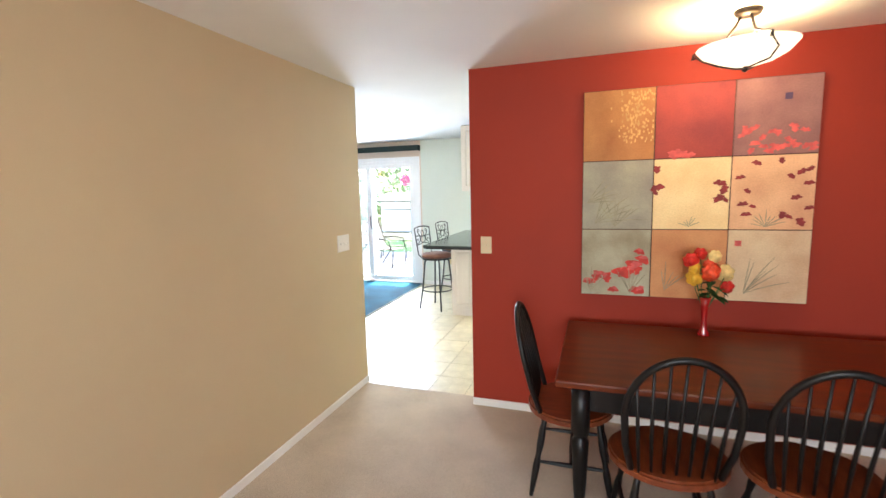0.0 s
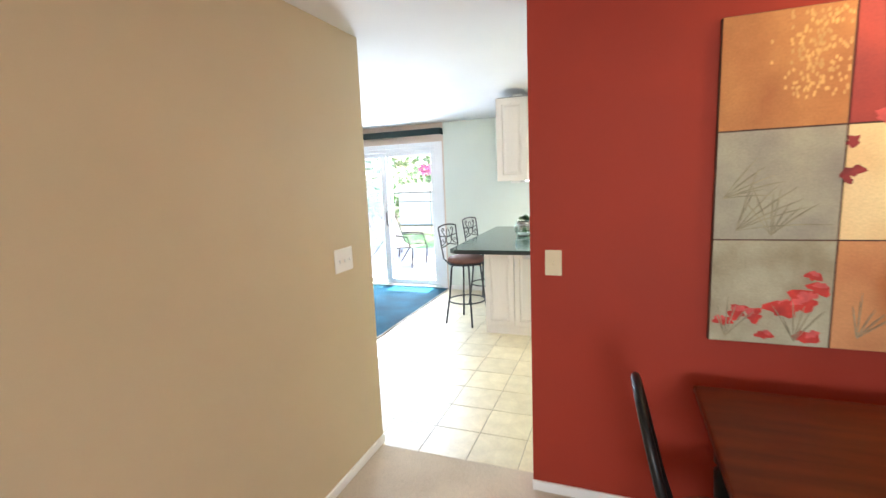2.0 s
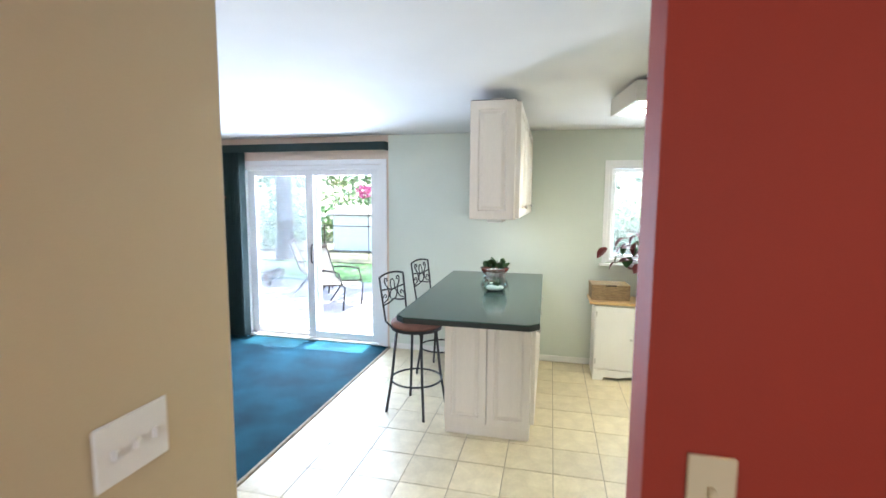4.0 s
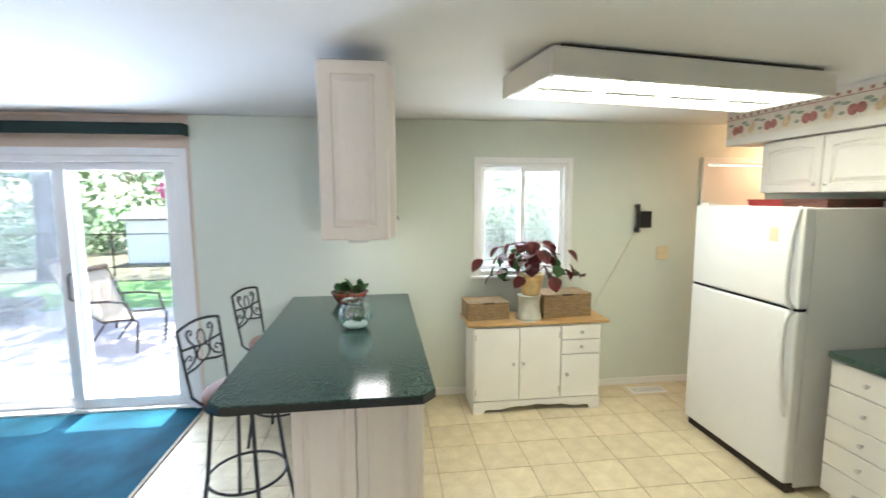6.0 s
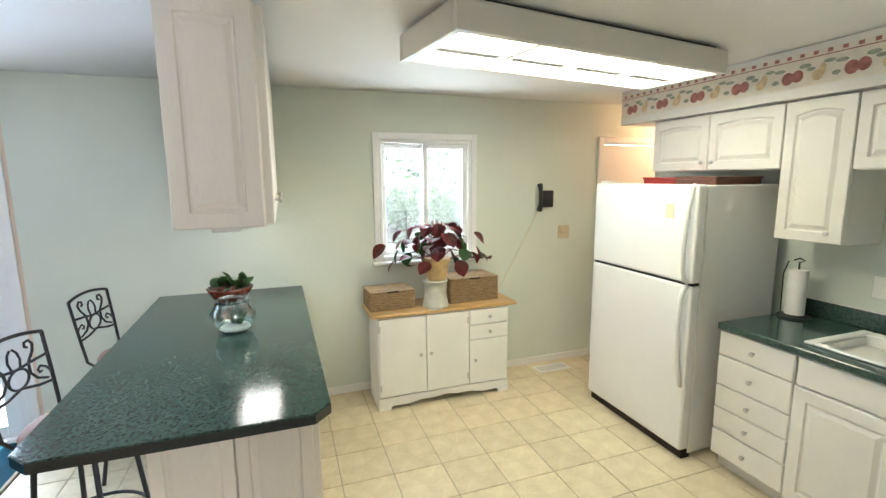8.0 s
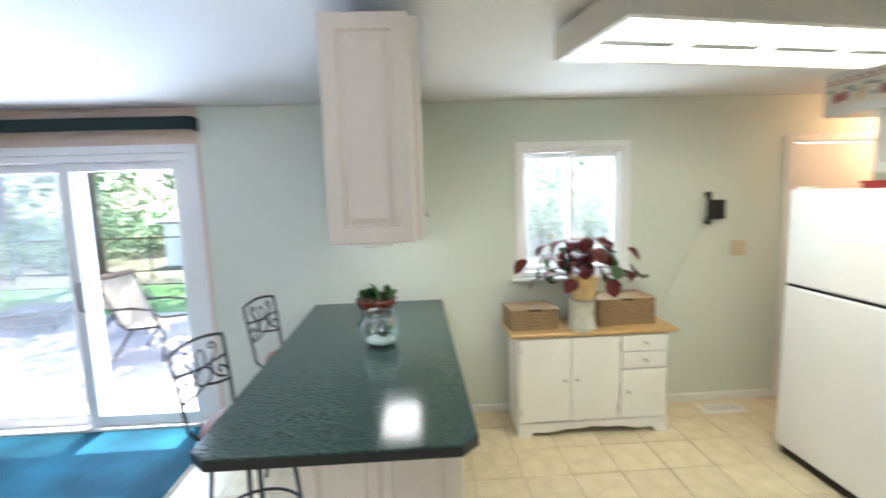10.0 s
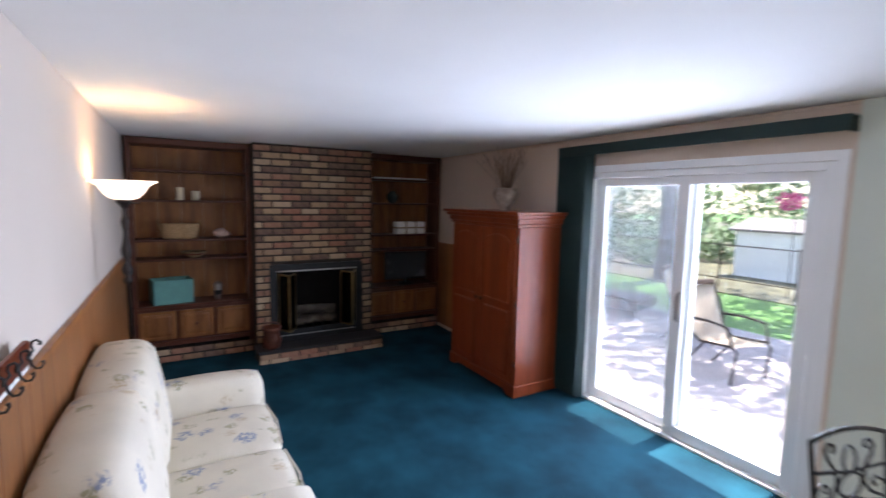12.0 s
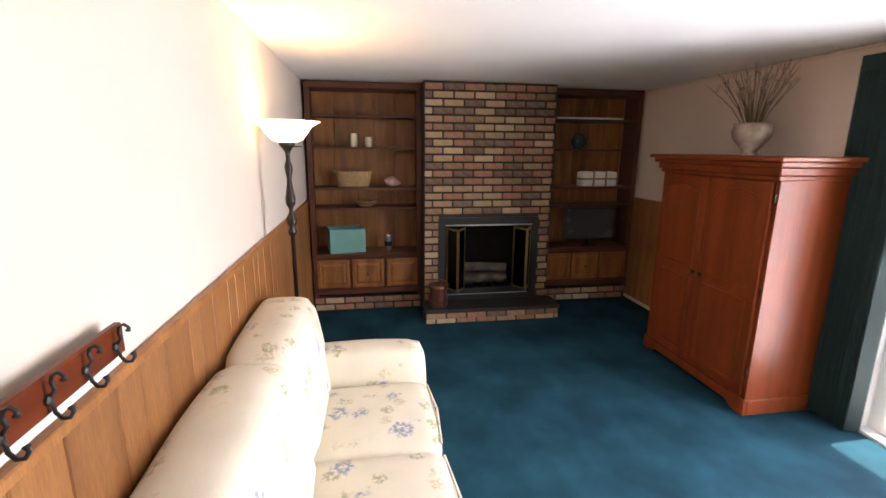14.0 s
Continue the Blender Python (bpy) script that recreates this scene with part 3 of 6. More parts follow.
# unseen cover, added to keep the diffusers' light off the ceiling
part("top_cover", box(-fw + 0.002, fw - 0.002, -fd + 0.002, fd - 0.002, 0.1125, 0.1165), CABWHITE, cl)
# dark plate fills the ceiling gap; its colour gives the gap's shade
part("top_plate", box(-fw + 0.06, fw - 0.06, -fd + 0.03, fd - 0.03, 0.117, 0.134), DARKMETAL, cl, "dark mounting plate, standing for the shaded gap at the ceiling")
for i in range(4):
    w = (2 * fw - 0.07) / 4
    x0 = -fw + 0.035 + i * w
    part("diffuser", box(x0 + 0.006, x0 + w - 0.006, -fd + 0.04, fd - 0.04, 0.016, 0.022), TUBELIGHT, cl, "lit fluorescent diffuser panel")
SLOT = material("grey_slot", (0.55, 0.55, 0.52), 0.7)
for i in range(4):
    w = (2 * fw - 0.07) / 4
    x0 = -fw + 0.035 + i * w
    part("slot", box(x0 + 0.035, x0 + w - 0.035, 0.0, 0.055, 0.008, 0.0155), SLOT, cl, "grey slot between the diffuser rows")
for i in range(1, 4):
    x0 = -fw + 0.035 + i * (2 * fw - 0.07) / 4
    part("cross_bar", box(x0 - 0.011, x0 + 0.011, -fd + 0.036, fd - 0.036, 0.006, 0.015), CABWHITE, cl)


# ---- dining room ----
tb = thing("dining_table", "cherry-topped dining table with black painted apron and legs", "table", (0.53, 3.585, 0.006))
part("tabletop", box(-0.925, 0.925, -0.49, 0.48, 0.722, 0.754, 0.008), CHERRY, tb)
for y in (-0.40, 0.385):
    part("apron", box(-0.80, 0.80, y, y + 0.022, 0.585, 0.722, 0.002), BLACKWOOD, tb)
for x in (-0.835, 0.813):
    part("apron", box(x, x + 0.022, -0.37, 0.37, 0.585, 0.722, 0.002), BLACKWOOD, tb)
leg = [(0.020, 0.0), (0.026, 0.03), (0.020, 0.06), (0.030, 0.22), (0.036, 0.36), (0.040, 0.44), (0.028, 0.455), (0.028, 0.47), (0.042, 0.48), (0.042, 0.72)]
for sx in (-1, 1):
    for sy in (-1, 1):
        part("leg", lathe(leg, 14, (sx * 0.815, sy * 0.40, 0)), BLACKWOOD, tb, smooth=True)


def windsor_chair():
    """Bow-back chair that faces +y, with its seat's middle over the origin."""
    c = thing("dining_chair", "black bow-back windsor chair with brown wooden seat", "chair", group="chairs round the dining table")
    out = []
    for i in range(28):
        a = 2 * math.pi * i / 28
        r = 0.235 * (1 + 0.05 * math.cos(2 * a) - 0.04 * math.sin(a))
        out.append((r * math.cos(a) * 0.98, r * math.sin(a)))
    part("seat", prism(out, 0.425, 0.46, bevel=0.010), SEATWOOD, c, "worn brown wooden saddle seat", smooth=False)
    lean = lambda z: -0.165 - 0.24 * (z - 0.45)
    bow = [(x, lean(z), z) for x, _, z in arc(0, 0.72, 0.205, 0.255, 0, 180, 20)]
    bow = [(0.165, -0.155, 0.45), (0.195, lean(0.58), 0.58)] + bow + [(-0.195, lean(0.58), 0.58), (-0.165, -0.155, 0.45)]
    part("bow", tube(bow, 0.0145, 8), BLACKWOOD, c, smooth=True)
    for i in range(7):
        x = (i - 3) * 0.050
        ztop = 0.72 + 0.255 * math.sqrt(max(0.0, 1 - (x * 1.12 / 0.205) ** 2))
        part("spindle", tube([(x * 0.92, -0.178, 0.45), (x, lean(0.62), 0.62), (x * 1.12, lean(ztop), ztop)], 0.007, 6, radii=[0.006, 0.0085, 0.005]), BLACKWOOD, c, smooth=True)
    for sx in (-1, 1):
        for sy in (-1, 1):
            p0, p1 = Vector((sx * 0.13, sy * 0.13, 0.43)), Vector((sx * 0.20, sy * 0.20, 0.0))
            pts = [p0.lerp(p1, k / 8) for k in range(9)]
            part("leg", tube(pts, 0.014, 8, radii=[0.012, 0.014, 0.018, 0.019, 0.013, 0.019, 0.017, 0.014, 0.010]), BLACKWOOD, c, smooth=True)
    for sx in (-1, 1):
        part("stretcher", tube([(sx * 0.171, -0.171, 0.18), (sx * 0.171, 0, 0.18), (sx * 0.171, 0.171, 0.18)], 0.01, 6, radii=[0.008, 0.013, 0.008]), BLACKWOOD, c)
    part("stretcher", tube([(-0.171, 0, 0.18), (0, 0, 0.18), (0.171, 0, 0.18)], 0.01, 6, radii=[0.008, 0.013, 0.008]), BLACKWOOD, c)
    return c


ch = windsor_chair()
ch.matrix_basis = pose(0.075, 3.17, 0.006, 0, 0, 4)
copy_thing(ch, pose(0.60, 3.18, 0.006, 0, 0, -3))
copy_thing(ch, pose(-0.34, 3.55, 0.006, 0, 0, -88))

# vase with artificial flowers
vs = thing("flower_vase", "slim red glass vase with red and yellow flowers", "vase", (0.35, 3.945, 0.76))
vs.scale = (0.86, 0.86, 0.93)
part("vase", lathe([(0.036, 0), (0.036, 0.008), (0.020, 0.04), (0.017, 0.10), (0.022, 0.18), (0.038, 0.235), (0.035, 0.235), (0.015, 0.15)], 20), REDGLASS, vs, smooth=True)


def bloom(r, bm=None, seed=0):
    """A ruffled many-petalled head, centre at the origin, facing -y."""
    rnd = random.Random(seed)
    bm = bm or bmesh.new()
    for ring, (n, rr, lift) in enumerate(((7, 1.0, 0.0), (6, 0.72, -0.25), (5, 0.42, -0.42))):
        for k in range(n):
            a = 2 * math.pi * (k + rnd.random() * 0.5) / n
            b2 = bmesh.new()
            bmesh.ops.create_uvsphere(b2, u_segments=7, v_segments=5, radius=1)
            m = Matrix.Translation((math.cos(a) * r * rr * 0.55, lift * r, math.sin(a) * r * rr * 0.55)) @ Euler((0, -a, 0)).to_matrix().to_4x4() @ Euler((0, 0, radians(25 + 15 * ring))).to_matrix().to_4x4() @ Matrix.Diagonal((r * 0.50, r * 0.16, r * 0.42, 1))
            bmesh.ops.transform(b2, matrix=m, verts=b2.verts)
            merge(bm, b2)
    return bm


def leaf(length, width, droop=0.2):
    """A folded, drooping leaf along +x."""
    bm = bmesh.new()
    n = 6
    mid, lft, rgt = [], [], []
    for i in range(n + 1):
        u = i / n
        w = width * math.sin(math.pi * min(1, u * 0.94 + 0.06)) ** 0.8 * 0.5
        z = -droop * length * u * u
        mid.append(bm.verts.new((length * u, 0, z)))
        lft.append(bm.verts.new((length * u, w, z + w * 0.25)))
        rgt.append(bm.verts.new((length * u, -w, z + w * 0.25)))
    for i in range(n):
        bm.faces.new((mid[i], mid[i + 1], lft[i + 1], lft[i]))
        bm.faces.new((mid[i], rgt[i], rgt[i + 1], mid[i + 1]))
    bmesh.ops.solidify(bm, geom=bm.faces[:], thickness=0.0012)
    return bm


for i, (x, z, r, mt) in enumerate(((0.02, 0.39, 0.062, ORANGEPETAL), (-0.075, 0.355, 0.052, YELLOWPETAL), (0.105, 0.385, 0.055, CREAMPETAL), (-0.10, 0.46, 0.050, REDPETAL), (0.04, 0.485, 0.042, CREAMPETAL), (0.12, 0.30, 0.044, REDPETAL), (-0.075, 0.42, 0.040, YELLOWPETAL), (-0.045, 0.50, 0.04, REDPETAL), (0.02, 0.44, 0.048, ORANGEPETAL))):
    b = part("bloom", bloom(r, None, i), mt, vs, smooth=True)
    b.matrix_basis = pose(x, -0.05 + 0.02 * (i % 3), z, random.uniform(-20, 20), 0, random.uniform(-25, 25))
    part("stem", tube([(x * 0.1, 0, 0.16), (x * 0.6, -0.02, 0.28), (x, -0.03, z)], 0.003, 5), LEAF, vs)
for i in range(16):
    f = part("leaf", leaf(0.11, 0.05), LEAF, vs)
    f.matrix_basis = pose(random.uniform(-0.03, 0.06), random.uniform(-0.05, 0.04), random.uniform(0.24, 0.42), 0, random.uniform(-30, 30), random.uniform(0, 360))

# large nine-square floral canvas
px0, pw, pz0, ph = -0.325, 1.252, 0.90, 1.295
pt = thing("painting", "large square canvas print of nine floral panels", "painting", (px0, YR - 0.002, pz0))
part("canvas", box(0, pw, -0.030, 0, 0, ph, 0.003), material("canvas_edge", (0.10, 0.05, 0.035), 0.8), pt)
cells = [[(0.46, 0.44, 0.32), (0.62, 0.30, 0.13), (0.70, 0.56, 0.36)], [(0.40, 0.38, 0.28), (0.84, 0.66, 0.36), (0.78, 0.48, 0.27)], [(0.52, 0.24, 0.08), (0.40, 0.055, 0.04), (0.33, 0.16, 0.14)]]
dim = [[(0.26, 0.22, 0.14), (0.50, 0.20, 0.08), (0.55, 0.36, 0.22)], [(0.24, 0.22, 0.19), (0.74, 0.50, 0.24), (0.62, 0.32, 0.18)], [(0.36, 0.13, 0.04), (0.24, 0.03, 0.03), (0.20, 0.09, 0.09)]]
cw, chh = pw / 3, ph / 3
for r in range(3):
    for c in range(3):
        mt = material("painted_square", cells[r][c], 0.7, second=dim[r][c], scale=4.5, grain=0.10, grain_scale=120, bump=0.2)
        part("panel", box(c * cw + 0.003, (c + 1) * cw - 0.003, -0.034, -0.029, r * chh + 0.003, (r + 1) * chh - 0.003, 0.001), mt, pt)
POPPY = material("painted_poppy", (0.50, 0.035, 0.025), 0.7, vary=0.3, scale=20)
PINKPOP = material("painted_pink_poppy", (0.62, 0.10, 0.09), 0.7, vary=0.3, scale=20)
MAROON = material("painted_maroon_poppy", (0.26, 0.03, 0.03), 0.7, vary=0.3, scale=20)
SPRIG = material("painted_sprig", (0.29, 0.26, 0.17), 0.7, vary=0.3, scale=20)
GOLDLEAF = material("painted_gold", (0.62, 0.36, 0.13), 0.7, vary=0.2, scale=20)
rnd = random.Random(4)


def blob(bm, x, z, rx, rz, y):
    n = 9
    pts = [bm.verts.new((x + rx * math.cos(2 * math.pi * k / n) * rnd.uniform(0.7, 1.15), y, z + rz * math.sin(2 * math.pi * k / n) * rnd.uniform(0.7, 1.15))) for k in range(n)]
    bm.faces.new(pts)


layer = iter(range(1000))


def poppy(name, mt, x, z, size):
    """One painted flower with an uneven lobed outline."""
    bm = bmesh.new()
    turn, n, y = rnd.uniform(0, 6.28), 18, -0.0353 - 0.00004 * next(layer)
    ring = []
    for k in range(n):
        a = 2 * math.pi * k / n
        rr = size * (0.80 + 0.22 * math.sin(2 * a + turn) + 0.16 * math.sin(5 * a + 2 * turn)) * rnd.uniform(0.88, 1.1)
        ring.append(bm.verts.new((x + rr * 1.1 * math.cos(a), y, z + rr * 0.8 * math.sin(a))))
    bm.faces.new(ring)
    part(name, bm, mt, pt)


for x, z, size in ((0.05, 0.09, 0.035), (0.10, 0.13, 0.045), (0.16, 0.12, 0.04), (0.25, 0.15, 0.055), (0.32, 0.19, 0.06), (0.29, 0.17, 0.05), (0.37, 0.24, 0.04), (0.35, 0.29, 0.03), (0.34, 0.04, 0.045), (0.20, 0.04, 0.03)):
    poppy("painted_poppy", POPPY, x, z, size)
    poppy("painted_poppy", PINKPOP, x + rnd.uniform(-0.02, 0.02), z + size * 0.35, size * 0.55)
for i in range(28):
    poppy("painted_poppy", PINKPOP, 0.87 + rnd.random() * 0.36, 0.88 + rnd.random() ** 1.5 * 0.16, 0.022)
for x, z, size in ((0.52, 0.885, 0.035), (0.56, 0.89, 0.045), (0.61, 0.88, 0.03)):
    poppy("painted_poppy", PINKPOP, x, z, size)
for x, z, size in ((0.435, 0.80, 0.028), (0.442, 0.69, 0.036), (0.43, 0.66, 0.02), (0.78, 0.71, 0.032), (0.80, 0.67, 0.03), (0.775, 0.62, 0.034), (0.81, 0.61, 0.02), (0.96, 0.82, 0.024), (1.08, 0.83, 0.022), (0.88, 0.74, 0.022), (0.92, 0.66, 0.02), (0.90, 0.585, 0.026), (0.92, 0.525, 0.024), (0.95, 0.57, 0.018), (1.10, 0.52, 0.026), (1.13, 0.51, 0.02), (1.16, 0.62, 0.026), (1.19, 0.48, 0.03), (1.13, 0.74, 0.022), (1.18, 0.765, 0.026), (1.215, 0.70, 0.024), (1.225, 0.56, 0.022), (1.22, 0.78, 0.02)):
    poppy("painted_poppy", MAROON, x, z, size)
gold = bmesh.new()
for i in range(170):
    blob(gold, min(0.405, max(0.16, 0.31 + rnd.gauss(0, 0.055))), 0.97 + rnd.random() * 0.31, 0.005, 0.009, -0.0355 - 0.00002 * i)
part("gold_leaves", gold, GOLDLEAF, pt)
bm = bmesh.new()
for x0, z0, n, length, lo, hi in ((0.93, 0.05, 7, 0.30, 30, 82), (0.08, 0.47, 7, 0.30, 15, 80), (0.20, 0.45, 7, 0.26, 40, 120), (0.03, 0.60, 6, 0.22, 5, 60), (1.02, 0.45, 9, 0.12, 20, 160), (0.62, 0.45, 6, 0.07, 30, 150), (0.06, 0.02, 6, 0.20, 50, 110), (0.30, 0.02, 6, 0.18, 60, 120), (0.50, 0.05, 5, 0.22, 40, 100)):
    for k in range(n):
        a = radians(lo + (hi - lo) * k / (n - 1) + rnd.uniform(-5, 5))
        ln = length * rnd.uniform(0.6, 1.1)
        p = [(x0 + math.cos(a) * ln * u, -0.0362, z0 + math.sin(a) * ln * u - 0.12 * ln * u * u) for u in (0, 0.35, 0.7, 1)]
        tube(p, 0.002, 4, bm, radii=[0.001, 0.0028, 0.0028, 0.0008])
part("grasses", bm, SPRIG, pt)
part("seal", box(0.872, 0.905, -0.0362, -0.034, 0.335, 0.368), PINKPOP, pt)
part("seal", box(1.075, 1.11, -0.0362, -0.034, 1.165, 1.20), material("painted_violet", (0.10, 0.06, 0.12), 0.7), pt)


def pendant():
    p = thing("ceiling_lamp", "bronze semi-flush dining lamp with a lit alabaster bowl", "ceiling lamp", (0.43, 3.75, H))
    p.scale = (0.92, 0.92, 0.86)
    part("canopy", lathe([(0.005, -0.035), (0.055, -0.03), (0.065, -0.012), (0.065, 0)], 24), DARKMETAL, p, smooth=True)
    part("finial", lathe([(0.004, -0.33), (0.016, -0.32), (0.008, -0.305), (0.014, -0.295)], 12), DARKMETAL, p, smooth=True)
    for k in range(3):
        a = radians(40 + 120 * k)
        ca, sa = math.cos(a), math.sin(a)
        prof = [(0.03, -0.02), (0.05, -0.07), (0.09, -0.13), (0.17, -0.165), (0.225, -0.18), (0.245, -0.19), (0.25, -0.215), (0.235, -0.21)]
        part("arm", tube([(ca * r, sa * r, z) for r, z in prof], 0.007, 8), DARKMETAL, p, smooth=True)
        prof = [(0.236, -0.195), (0.20, -0.245), (0.13, -0.285), (0.05, -0.302), (0.01, -0.305)]
        part("band", tube([(math.cos(a + 0.6 * u) * r, math.sin(a + 0.6 * u) * r, z - 0.004) for u, (r, z) in zip((0, 0.5, 0.8, 0.4, 0), prof)], 0.005, 6), DARKMETAL, p)
    part("bowl", lathe([(0.005, -0.300), (0.06, -0.294), (0.13, -0.275), (0.19, -0.240), (0.232, -0.190), (0.226, -0.188), (0.18, -0.232), (0.12, -0.265), (0.01, -0.285)], 36), PENDGLASS, p, "lit marbled alabaster glass bowl", smooth=True).visible_shadow = False
    return p


pendant()


def plate(name, label, at, rz, w, h, toggles, mt):
    s = thing(name, label, "switch", at, rz)
    part("cover", box(-w / 2, w / 2, -0.007, 0, -h / 2, h / 2, 0.003), mt, s)
    for k in range(toggles):
        x = (k - (toggles - 1) / 2) * 0.046
        part("toggle", box(x - 0.005, x + 0.005, -0.018, -0.006, -0.012, 0.008, 0.002), mt, s)
    return s


plate("light_switch", "white triple light switch plate on the beige wall", (XB + 0.001, 4.125, 1.225), 90, 0.165, 0.125, 3, WHITE)
plate("light_switch", "ivory dimmer switch plate on the red wall", (-0.975, YR - 0.001, 1.212), 0, 0.078, 0.122, 1, IVORY)
plate("light_switch", "ivory switch plate on the sage wall", (1.03, YP - 0.001, 1.25), 0, 0.12, 0.12, 2, IVORY)
plate("wall_outlet", "white outlet plate under the bar overhang", (-2.55, YP - 0.001, 0.42), 0, 0.075, 0.12, 1, IVORY)
plate("wall_outlet", "white outlet plate above the green counter", (XK - 0.001, 6.10, 1.15), 90 + 180, 0.18, 0.12, 2, WHITE)

# ---- kitchen: peninsula ----
pn = thing("peninsula", "pickled white peninsula base cabinet with panelled end", "kitchen island", (-1.665, 6.57, 0))
part("body", box(-0.315, 0.30, 0.02, 1.735, 0.0, 0.895, 0.003), PICKLED, pn)
for x in (-0.315, -0.005):
    part("end_panel", turned(panel_door(0.305, 0.80, 0.02, 0.05), pose(x, 0, 0.09)), PICKLED, pn)
part("kick", box(-0.312, 0.297, 0.004, 0.02, 0.0, 0.085), PICKLED, pn)
for i in range(3):
    dr = part("door", turned(panel_door(0.55, 0.76, 0.02, 0.06), pose(0.322, 0.04 + i * 0.57, 0.11, 0, 0, 90)), PICKLED, pn)
    part("knob", knob(0.332, 0.10 + i * 0.57, 0.78, "+x"), STEEL, dr)
out = [(-2.255, 6.30), (-2.19, 6.235), (-1.365, 6.235), (-1.305, 6.30), (-1.325, 8.305), (-2.29, 8.305)]
ct = thing("countertop", "dark green speckled laminate bar top with clipped corners", "countertop", (-1.78, 7.27, 0.897))
ct_out = [(x + 1.78, y - 7.27) for x, y in out]
part("top_sheet", prism([(x * 0.999, y * 0.9995) for x, y in ct_out], 0.034, 0.040, bevel=0.003), COUNTER, ct)
part("edge_band", prism(ct_out, 0.0, 0.034), COUNTEREDGE, ct, "near-black laminate edge")

# wall cabinets hung above the peninsula
for k in range(2):
    y0 = 6.45 + k * 0.925
    wc = thing("hanging_cabinet", "pickled white cabinet hung above the peninsula", "wall cabinet", (-1.635, y0, 1.58), group="cabinets above the peninsula")
    part("body", box(-0.155, 0.145, 0.012, 0.922, 0, 0.77, 0.003), PICKLED, wc)
    part("filler", box(-0.05, 0.05, 0.25, 0.915, 0.775, 0.838), CABWHITE, wc)
    # black strip painted as the shadow line in the gap over the cabinet
    part("top_board", box(-0.150, 0.140, 0.014, 0.918, 0.771, 0.777), SOOT, wc, "dark strip for the shadow line above the cabinet")
    if k == 0:
        part("end_panel", turned(panel_door(0.296, 0.768, 0.014, 0.055), pose(-0.155, -0.002, 0.001)), PICKLED, wc)
        part("under_light", box(-0.05, 0.05, 0.10, 0.40, -0.025, -0.001, 0.004), WHITE, wc)
    else:
        # assumed lit panel, out of sight, placed for the reflection on the bar top
        part("under_light", box(-0.11, 0.11, 0.10, 0.50, -0.020, -0.001, 0.004), UNDERLIGHT, wc, "assumed lit panel under the cabinet, for the reflection on the bar top")
    for j in range(2):
        dr = part("door", turned(panel_door(0.44, 0.75, 0.02, 0.055), pose(0.165, 0.015 + j * 0.455, 0.01, 0, 0, 90)), PICKLED, wc)
        part("knob", knob(0.175, (0.42 if j == 0 else 0.50), 0.08, "+x"), STEEL, dr)


